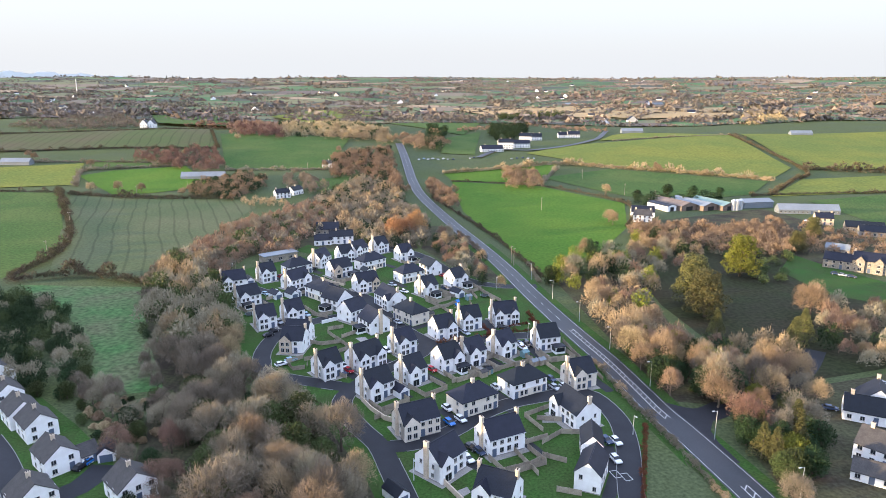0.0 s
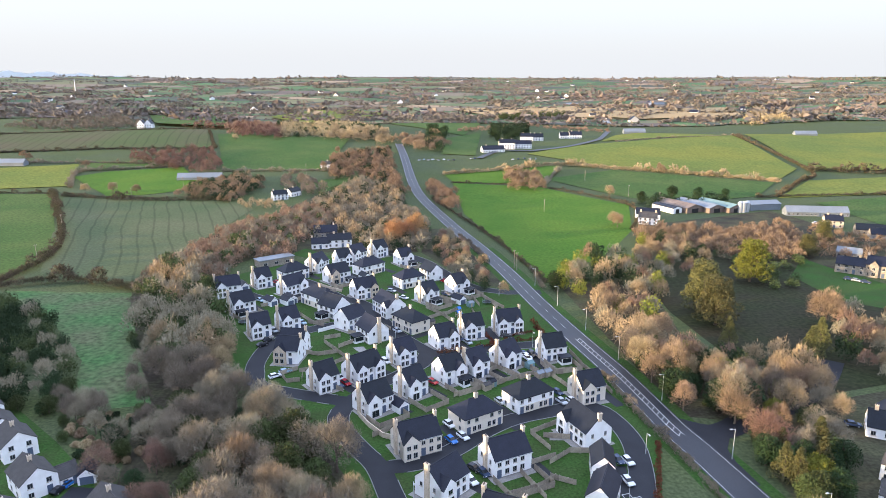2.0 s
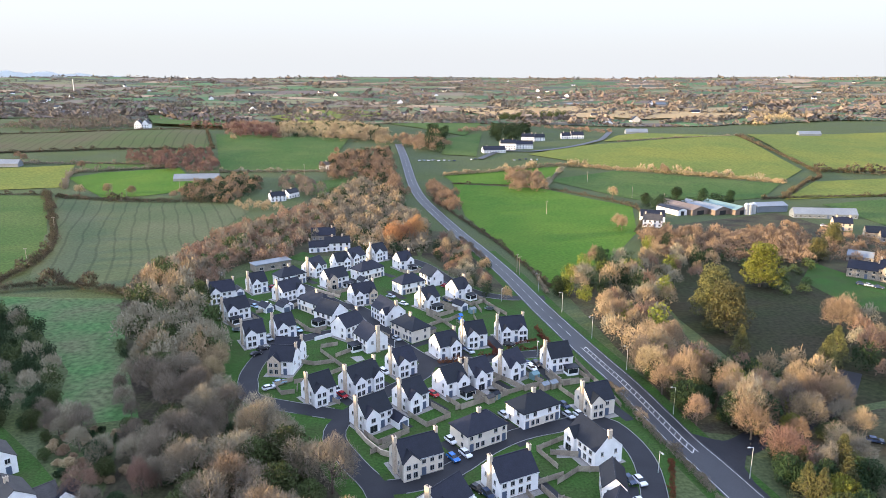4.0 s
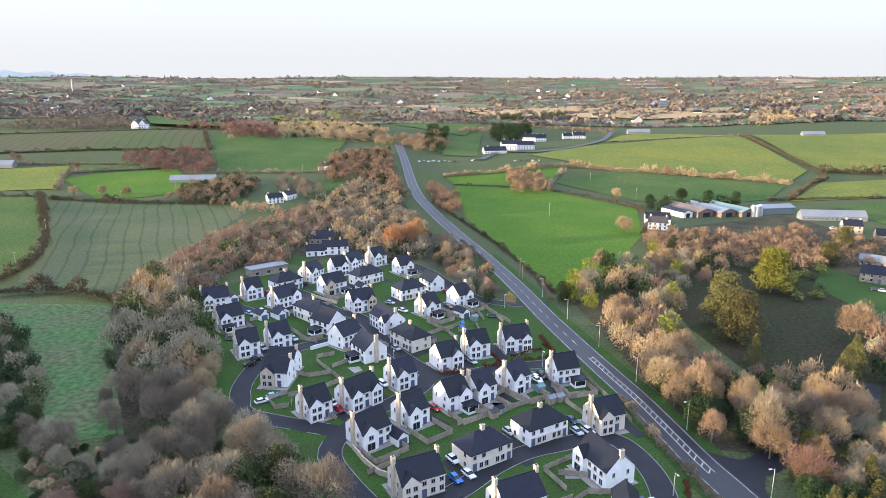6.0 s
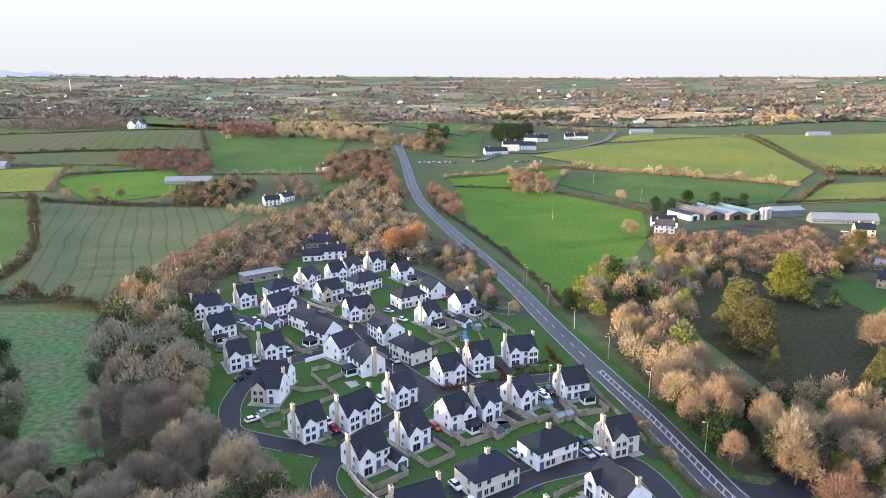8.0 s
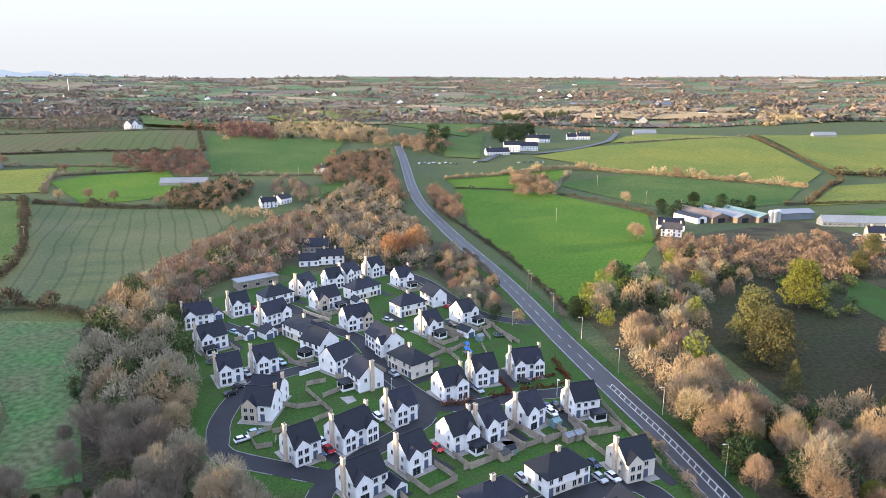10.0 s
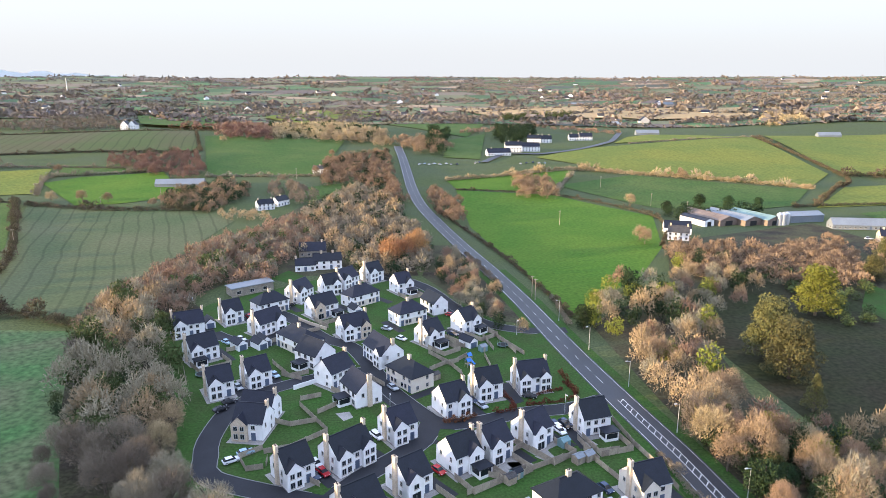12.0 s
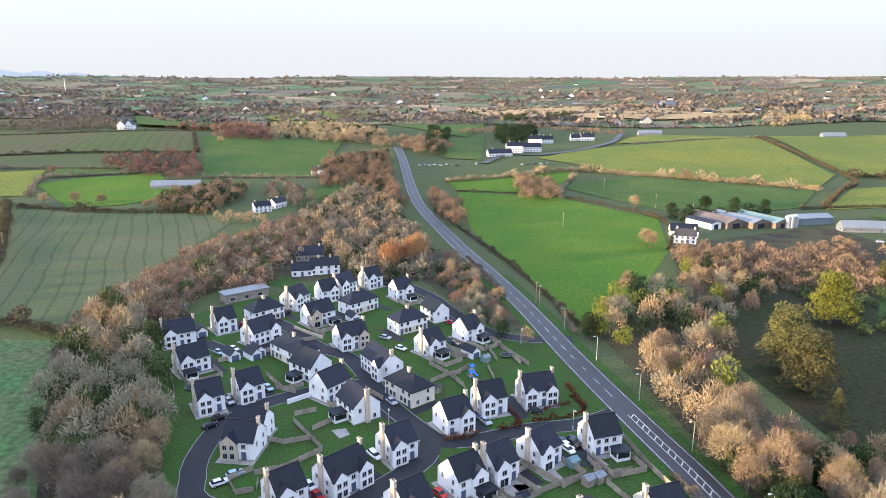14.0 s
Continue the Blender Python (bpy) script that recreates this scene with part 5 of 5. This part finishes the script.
for x, y in [(-423.7, 961.1)]:
    cottage(x, y, 0, 10, 10, 6, render_white, slate, "y", "white gabled house on a hill", (.5,), rise=1.1, rows=(.8, 3.4))
    cottage(x + 9, y + 3, 0, 10, 10, 6, render_white, slate, "y", "white gabled house on a hill", (.5,), rise=1.1, rows=(.8, 3.4))
for x, y in [(-244.1, 627.9)]:
    cottage(x, y, 5, 40, 9, 3, shed_metal, shed_metal, "x", "long low farm shed", name="barn", doors=False)
for x, y in [(-451.2, 690.6), (249.5, 958.1), (479.0, 943.0), (295.4, 1676.3), (473.0, 1583.9)]:
    cottage(x, y, 0, 30, 9, 3, shed_metal, shed_metal, "x", "long low farm shed in the distance", name="barn", doors=False)
far = random.Random(9)
for i in range(55):
    y = 1150 * 3.6 ** far.random()
    x = far.uniform(-.62, .62) * y
    cottage(x, y, far.uniform(-40, 40), far.uniform(10, 18), far.uniform(7, 10), far.uniform(4, 6), far.choice((render_white, render_white, render_cream)), far.choice((slate, slate, slate_brown)), far.choice("xy"), "distant white farmhouse among hedges", doors=False)


# ---- street furniture ----
def lamp_post(x, y, rot, h=8.5):
    p = thing("street_lamp", x, y, rot, "galvanised steel street lamp with short arm", "street lamp", "street lamps")
    part("pole", Shape().tube((0, 0, -.3), (0, 0, 1.2), .14, .14, 8).tube((0, 0, 1.2), (0, 0, h), .1, .07, 8), metal_grey, p)
    part("arm", Shape().tube((0, 0, h - .1), (-1.0, 0, h + .12), .055, .045, 6), metal_grey, p)
    part("lantern", Shape().box(-1.6, -.17, h + .04, -.9, .17, h + .2), metal_grey, p)


for x, y in [(42.6, 313.9), (48.4, 285.4), (54.5, 256.1), (60.1, 228.2), (65.6, 197.7), (73.4, 165.2), (82.7, 138.1)]:
    lamp_post(x, y, 15)
for x, y in [(-7.1, 146.1), (52.0, 167.6), (31.9, 239.1), (24.6, 299.4)] + [(-17.6, 239.9)] + [(-44.4, 381.5)]:
    lamp_post(x, y, 100, 6)


def wood_pole(x, y, h=9.0, rot=0):
    p = thing("utility_pole", x, y, rot, "wooden utility pole with a crossarm", "pole", "utility poles")
    part("pole", Shape().tube((0, 0, -.3), (0, 0, h), .16, .12, 7), timber, p)
    part("crossarm", Shape().box(-.9, -.08, h - .6, .9, .08, h - .44), timber, p)
    for k in (-.7, 0, .7):
        part("insulator", Shape().tube((k, 0, h - .44), (k, 0, h - .25), .06, .04, 6), light_lens, p)


for x, y in [(36.0, 344.7), (36.8, 340.2), (72.6, 492.2), (129.4, 627.9), (150.7, 557.2), (165.8, 524.8), (-245.5, 437.2), (-248.5, 544.6), (-226.2, 595.8), (-215.1, 356.9), (-185.5, 644.2), (-132.5, 663.5)]:
    wood_pole(x, y, 9.5, 30)
for x, y in [(-1198.2, 2279.7)]:
    w = thing("mast", x, y, 0, "tall pale mast on the far hills", "mast")
    part("pole", Shape().tube((0, 0, -1), (0, 0, 45), 1.6, 1.0, 8), light_lens, w)


# ---- fences, walls and clipped hedges ----
@functools.cache
def fence_post():
    return Shape().box(-.06, -.06, -.3, .06, .06, 1.75).mesh("post")


def fence(pts, wall_mat=None, h=1.6):
    """A timber fence of panels between posts, or a low wall."""
    length = sum((Vector(b) - Vector(a)).length for a, b in zip(pts, pts[1:]))
    x0, y0 = pts[0]
    f = thing("garden_wall" if wall_mat else "fence", x0, y0, 0, "low garden wall beside a lawn" if wall_mat else "weathered timber garden fence of upright boards", "wall" if wall_mat else "fence", "" if wall_mat else "garden fences")
    for a, b in zip(pts, pts[1:]):
        a, b = Vector(a) - Vector((x0, y0)), Vector(b) - Vector((x0, y0))
        n = max(1, round((b - a).length / 2.4))
        rot = math.degrees(math.atan2(b.y - a.y, b.x - a.x))
        w = (b - a).length / n
        for i in range(n):
            p = a.lerp(b, i / n)
            at = pose(p.x, p.y, 0, 0, 0, rot)
            if wall_mat:
                part("wall_panel", Shape().box(0, -.12, -.3, w, .12, h).box(-.02, -.16, h, w + .02, .16, h + .08), wall_mat, f, at=at)
                continue
            part("post", fence_post(), timber, f, at=at)
            m = 8
            zig = [(.07 + (w - .14) * k / m, -.03 if (k // 1) % 2 else 0.0) for k in range(m + 1)]
            n2 = 2 * (m + 1)
            ring = zig + [(u, v + .05) for u, v in reversed(zig)]
            s = Shape().add([(u, v, .08) for u, v in ring] + [(u, v, h) for u, v in ring], [[k, (k + 1) % n2, n2 + (k + 1) % n2, n2 + k] for k in range(n2)] + [list(range(n2))[::-1], list(range(n2, 2 * n2))])
            part("panel", s, timber, f, at=at)


fence([(12.0, 310.1), (18.2, 294.1), (25.3, 280.7)])
fence([(11.5, 311.0), (19.1, 292.6), (22.6, 282.0)])
fence([(44.3, 234.9), (46.8, 221.6), (49.5, 212.6), (51.6, 201.6)])
fence([(-2.3, 296.9), (6.5, 287.3)])
fence([(-7.6, 282.0), (-0.2, 272.1), (5.6, 279.5)])
fence([(-0.2, 272.1), (3.3, 265.0), (4.4, 256.1)])
fence([(14.6, 224.5), (22.5, 215.5)])
fence([(8.4, 210.1), (11.6, 205.7), (17.6, 210.9)])
fence([(2.9, 200.0), (12.3, 206.1)])
fence([(33.3, 219.5), (35.1, 214.0), (39.3, 205.0)])
fence([(-17.0, 181.1), (-12.2, 184.6)])
fence([(18.6, 158.9), (23.5, 147.7)])
fence([(13.9, 148.7), (22.2, 152.3), (27.1, 156.5)])
fence([(22.0, 162.7), (28.6, 166.1)])
fence([(26.5, 162.7), (32.5, 168.3), (37.9, 168.1)])
fence([(25.7, 156.5), (31.5, 153.6)])
fence([(26.9, 141.4), (32.5, 139.6)])
fence([(-59.1, 273.2), (-51.3, 262.6), (-45.6, 265.7)])
fence([(-44.1, 243.4), (-33.5, 228.3)])
fence([(-33.5, 228.3), (-41.6, 219.9), (-48.0, 217.6)])
fence([(-38.0, 238.6), (-32.7, 244.3)])
fence([(-48.7, 233.4), (-44.2, 231.6), (-37.7, 234.0)])
fence([(-53.5, 215.3), (-50.2, 209.7), (-46.2, 210.9)])
fence([(-53.5, 215.3), (-48.6, 219.7)])
fence([(-87.3, 269.1), (-83.1, 259.8)])
fence([(-44.5, 246.7), (-38.8, 249.4)])
fence([(14.2, 217.6), (17.8, 220.8), (23.9, 213.6)])
fence([(17.5, 209.3), (27.1, 215.1), (30.8, 216.3)])
fence([(32.7, 224.5), (36.1, 213.8)])
fence([(37.0, 217.6), (42.5, 219.0)])
fence([(-6.9, 267.6), (-2.0, 272.6), (2.7, 274.8)])
fence([(-77.7, 283.5), (-72.7, 286.3)])
fence([(-2.0, 295.7), (4.8, 286.8), (6.6, 290.9)])
fence([(3.8, 209.0), (12.9, 205.9)])
fence([(-19.5, 176.0), (-13.9, 180.5)])
fence([(-31.4, 203.5), (-35.5, 206.4)])
fence([(-54.0, 263.9), (-46.9, 260.5)])
fence([(-26.4, 262.7), (-20.5, 256.1)])
fence([(-53.6, 301.2), (-48.8, 304.1)])
fence([(-15.5, 349.7), (-11.0, 343.3)])
fence([(-52.2, 313.0), (-46.0, 306.1)])
fence([(12.0, 297.8), (15.1, 284.3)])
fence([(11.6, 279.3), (13.0, 269.9)])
fence([(-46.2, 214.6), (-45.8, 211.3)])
fence([(-24.6, 187.7), (-21.2, 181.7), (-16.8, 176.0), (-13.2, 174.2)], stone_buff, 1.5)
fence([(-1.0, 146.5), (2.1, 141.1), (4.7, 136.7)], stone_buff, 1.5)
fence([(31.7, 183.4), (23.5, 177.7), (27.7, 169.1)])
fence([(26.8, 176.0), (34.2, 174.9)])
fence([(-48.1, 253.8), (-41.8, 259.1)], render_white, 1.4)
fence([(-59.2, 315.0), (-53.8, 310.0), (-46.4, 304.2)], stone_buff, 1.2)
def back_garden(x, y, rot, w, depth):
    """A fence round three sides of a back garden."""
    c, k = math.cos(radians(rot)), math.sin(radians(rot))
    fence([(x + u * c - v * k, y + u * k + v * c) for u, v in ((-.6, -.3), (-.6, -depth), (w + .6, -depth), (w + .6, -.3))], h=1.75)


for x, y, rot, w, depth in ((20.3, 219.0, 38, 6.7, 8), (9.0, 212.3, 36, 6.1, 8), (0.5, 207.2, 35, 7.8, 8), (-10.6, 197.3, 40, 7.4, 9), (-21.9, 186.4, 39, 9.0, 7), (34.6, 225.9, 18, 8.0, 10), (5.7, 300.0, 41, 7.3, 9), (-7.6, 286.8, 41, 6.3, 9),
                            (-22.0, 347.1, 34, 6.9, 8), (-85.6, 272.1, 40, 9.6, 8), (12.1, 155.9, 27, 10.6, 9), (-36.3, 253.8, 51, 9.5, 8), (-52.7, 315.4, 41, 10.7, 7), (-69.1, 296.4, 50, 11.0, 7)):
    back_garden(x, y, rot, w, depth)
for k, pts in enumerate(([(12.7, 239.0), (17.8, 242.0), (16.0, 250.4)], [(22.0, 243.6), (31.6, 246.0), (37.2, 250.9), (35.2, 259.1)], [(-1.7, 233.6), (2.7, 234.3), (6.7, 237.2)], [(25.7, 250.2), (33.5, 254.0)], [(56.9, 172.8), (51.2, 154.0), (46.2, 138.1)], [(35.0, 266.2), (37.7, 251.9)])):
    hedge(pts, hedge_brown, "clipped russet beech hedge beside a lawn", 1.1, .55, .4, 200 + k, 110)
for k, pts in enumerate(([(51.8, 217.1), (55.9, 189.5), (59.4, 173.2), (63.4, 152.0), (65.4, 136.0)], [(44.4, 343.9), (45.7, 310.1)], [(9.5, 418), (16.5, 388.0), (22.5, 358)])):
    hedge(pts, twig_grey, "untrimmed bare hedge along the road", 1.9, 1.1, 1.0, 220 + k, 260)


# ---- cars ----
def extrude(profile, w0, w1, top):
    """A side outline made solid; points above `top` stand closer in."""
    n = len(profile)
    v = [(x, -(w1 if z > top else w0), z) for x, z in profile] + [(x, (w1 if z > top else w0), z) for x, z in profile]
    return Shape().add(v, [list(range(n)), [2 * n - 1 - i for i in range(n)]] + [[i, n + i, n + (i + 1) % n, (i + 1) % n] for i in range(n)])


BODY = extrude([(-2.1, .35), (2.05, .35), (2.15, .6), (2.0, .78), (.95, .95), (-1.9, 1.0), (-2.15, .85)], .88, .8, .9).mesh("body")
CABIN = extrude([(-1.95, .97), (1.05, .94), (.25, 1.42), (-1.3, 1.45)], .78, .62, 1.2).mesh("cabin")
ROOF = extrude([(-1.45, 1.44), (.3, 1.43), (.1, 1.5), (-1.25, 1.51)], .66, .6, 1.47).mesh("roof")
WHEEL = Shape().tube((0, -.11, 0), (0, .11, 0), .33, .33, 14).mesh("wheel")
RIM = Shape().tube((0, -.12, 0), (0, .12, 0), .2, .2, 10).mesh("rim")
LIGHT = Shape().box(-.06, -.17, -.07, .06, .17, .07).mesh("headlight")


def car(x, y, rot, colour):
    c = thing("car", x, y, rot, "parked " + colour + " family car on dark asphalt", "car", "parked cars")
    c.location.z += .14
    part("body", BODY, PAINT[colour], c)
    part("cabin", CABIN, glass_dark, c, "dark car windows")
    part("roof", ROOF, PAINT[colour], c)
    for px in (-1.3, 1.35):
        for py in (-.8, .8):
            w = part("wheel", WHEEL, rubber, c, at=pose(px, py, .33))
            part("rim", RIM, metal_grey, w)
    for py in (-.6, .6):
        part("headlight", LIGHT, light_lens, c, at=pose(2.06, py, .66))


for (x, y), r, k in zip([(1.3, 182.1), (5.0, 175.5), (1.8, 173.6), (7.3, 160.1), (9.5, 158.2), (6.4, 154.8)] + [(46.3, 163.4), (44.0, 154.6), (43.9, 163.9)] + [(28.7, 229.8), (30.9, 232.5), (34.9, 202.0), (35.1, 195.9), (38.3, 196.3), (16.7, 195.9)],
                        (-57, -57, -57, -45, -60, -60, -72, -75, -70, -60, -60, -62, -62, -60, -60), ("white", "white", "blue", "black", "navy", "white", "white", "white", "navy", "white", "navy", "navy", "silver", "white", "silver")):
    car(x, y, r, k)
for (x, y), r, k in zip([(-33.7, 212.4), (-31.3, 208.6), (-33.3, 207.1), (-19.9, 225.4)] + [(-54.9, 213.7), (-52.4, 217.4), (-20.3, 226.2), (-56.0, 263.3), (-65.2, 254.6), (-64.9, 245.0), (-66.0, 240.4), (-17.9, 254.4)] + [(-79.9, 290.9), (-75.6, 293.9), (-78.9, 317.3), (-73.8, 286.8), (-65.8, 331.6), (-51.1, 290.9)],
                        (-50, -50, -50, -50, 35, 35, -50, -50, -50, 40, 45, -55, -40, -40, -45, 45, 60, -30), ("white", "red", "navy", "white", "white", "pale", "white", "pale", "silver", "black", "black", "silver", "pale", "white", "red", "blue", "black", "black")):
    car(x, y, r, k)
for (x, y), r, k in zip([(-17.6, 294.4), (1.1, 298.8), (-23.8, 304.4), (0.3, 319.4), (-3.4, 297.0)] + [(5.7, 246.2), (8.7, 242.7), (23.2, 248.7), (28.7, 228.2), (30.6, 231.2), (28.0, 231.7), (-3.7, 209.3)] + [(-89.7, 154.0), (-90.6, 151.1)] + [(114.1, 182.1), (139.7, 198.6)] + [(194.7, 323.1), (197.0, 320.7), (199.8, 317.9), (247.5, 451.7)],
                        (-40, -40, -30, -40, 40, -50, -60, -20, -62, -62, -62, -50, 75, 75, -20, 0, -36, -36, -36, 0), ("white", "navy", "silver", "red", "silver", "navy", "silver", "black", "white", "black", "navy", "red", "blue", "black", "navy", "white", "navy", "silver", "navy", "white")):
    car(x, y, r, k)
park = random.Random(4)
for i, (x, y) in enumerate([(-25.5, 730.0), (-20.7, 733.5), (-15.8, 730.2), (-11.0, 733.6), (-5.5, 730.3), (0.6, 733.8), (5.5, 730.5), (10.9, 730.6), (29.5, 737.9), (33.3, 741.6), (74.0, 735.3), (80.5, 739.1), (87.1, 742.9), (92.8, 739.4), (99.0, 739.6)]):
    car(x, y, park.uniform(60, 120), park.choice(("white", "silver", "navy", "pale", "white")))


# ---- garden things ----
def trampoline(x, y):
    t = thing("trampoline", x, y, 0, "round dark green trampoline with safety net poles on a lawn", "trampoline")
    part("mat", Shape().tube((0, 0, .75), (0, 0, .8), 1.75, 1.75, 20), rubber, t)
    part("rim", Shape().tube((0, 0, .68), (0, 0, .78), 1.95, 1.95, 20), shed_green, t)
    for k in range(6):
        a = k * 1.047
        part("leg", Shape().tube((1.85 * math.cos(a), 1.85 * math.sin(a), 0), (1.85 * math.cos(a), 1.85 * math.sin(a), 2.3), .04, .04, 6), shed_green, t)


def garden_shed(x, y, rot, wall, roof, label, w=2.6, d=2.2):
    s = thing("garden_shed", x, y, rot, label, "shed", "garden sheds")
    part("wall", gable_walls(0, 0, w, d, 1.9, 2.5, "x"), wall, s)
    part("roof", gable_roof(0, 0, w, d, 1.9, 2.5, "x", .15, .1, .08), roof, s)
    part("shed_door", Shape().box(.8, -.04, 0, 1.6, .02, 1.75), timber, s)


def play_frame(x, y, rot):
    p = thing("climbing_frame", x, y, rot, "wooden climbing frame with a blue slide", "play frame")
    for px in (0, 1.5):
        for py in (0, 1.5):
            part("post", Shape().box(px - .06, py - .06, 0, px + .06, py + .06, 2.3), timber, p)
    part("deck", Shape().box(-.05, -.05, 1.1, 1.55, 1.55, 1.2), timber, p)
    part("slide", Shape().slab([(.4, -2.6, .15), (1.1, -2.6, .15), (1.1, 0, 1.25), (.4, 0, 1.25)], .08), PAINT["blue"], p, "bright blue plastic slide")
    part("canopy", gable_roof(0, 0, 1.5, 1.5, 2.3, 2.9, "x", .2, .1, .06), PAINT["blue"], p)


for x, y in [(18.5, 288.6)] + [(-79.6, 264.0)]:
    trampoline(x, y)
for x, y in [(5.5, 269.9)] + [(5.9, 274.5)]:
    play_frame(x, y, 35)
teal = material("teal_paint", (0.16, 0.27, 0.29), 0.8, 0.15)
for (x, y), wall, roof, text in zip([(28.2, 219.9)] + [(30.4, 212.2)] + [(-5.5, 260.1)] + [(14.4, 205.7)] + [(33.1, 213.4)] + [(12.7, 203.5)] + [(10.8, 282.8)],
                                    (teal, timber, timber, teal, timber, timber, teal), (teal, shed_metal, slate_brown, slate, shed_metal, slate_brown, shed_metal),
                                    ("teal painted garden shed by a fence", "timber garden shed with grey roof", "small timber shed with brown roof", "teal painted garden shed by a fence", "timber garden shed with grey roof", "small timber shed with brown roof", "teal painted garden shed by a fence")):
    garden_shed(x, y, 35, wall, roof, text)
for pts in ([(8.1, 209.7), (13.8, 213.8), (18.1, 213.8), (13.3, 209.0)], [(20.4, 216.3), (23.9, 219.9), (25.4, 216.3), (23.5, 213.8)], [(33.1, 222.6), (36.1, 224.5), (37.6, 222.1), (34.5, 219.9)], [(2.4, 141.1), (5.8, 143.3), (6.6, 141.1), (3.4, 138.1)], [(43.0, 207.9), (47.3, 210.9), (47.8, 207.2), (43.5, 204.3)], [(28.8, 178.8), (32.7, 178.8), (32.0, 174.4), (28.2, 174.4)], [(-33.0, 238.8), (-29.3, 239.9), (-27.7, 236.6), (-30.1, 234.5)], [(12.7, 214.0), (18.6, 216.3), (19.6, 212.4), (14.4, 210.9)]):
    field(pts, paving, "grey paved patio behind a house", up=.035, name="patio")
for x, y, r in ((*pt, -74) for pt in [(42.6, 148.5), (44.9, 147.3)]):
    c, s = math.cos(radians(r)), math.sin(radians(r))
    for u0, v0, u1, v1 in ((-1.6, -1, 1.6, -.85), (-1.6, .85, 1.6, 1), (-1.6, -.85, -1.4, .85), (1.4, -.85, 1.6, .85)):
        pts = [(x + u * c - v * s, y + u * s + v * c, .2) for u, v in ((u0, v0), (u1, v0), (u1, v1), (u0, v1))]
        tagged(part("road_marking", Shape().slab(pts, .02), paint_white), "white painted speed ramp marking", "marking", kind="structure")

# hills on the skyline, distance haze put into their pale colour
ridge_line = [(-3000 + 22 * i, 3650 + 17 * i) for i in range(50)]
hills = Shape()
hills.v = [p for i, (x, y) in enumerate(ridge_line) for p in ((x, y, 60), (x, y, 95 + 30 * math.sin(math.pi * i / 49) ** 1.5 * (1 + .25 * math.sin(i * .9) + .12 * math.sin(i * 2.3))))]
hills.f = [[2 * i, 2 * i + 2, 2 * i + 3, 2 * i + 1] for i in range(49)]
tagged(part("backdrop", hills, material("far_hills_hazed", (0.85, 0.87, 0.89), 0.95, 0.05, 0.002, 0.02, 0)), "skyline hills coloured pale for distance haze", "hills", kind="structure")
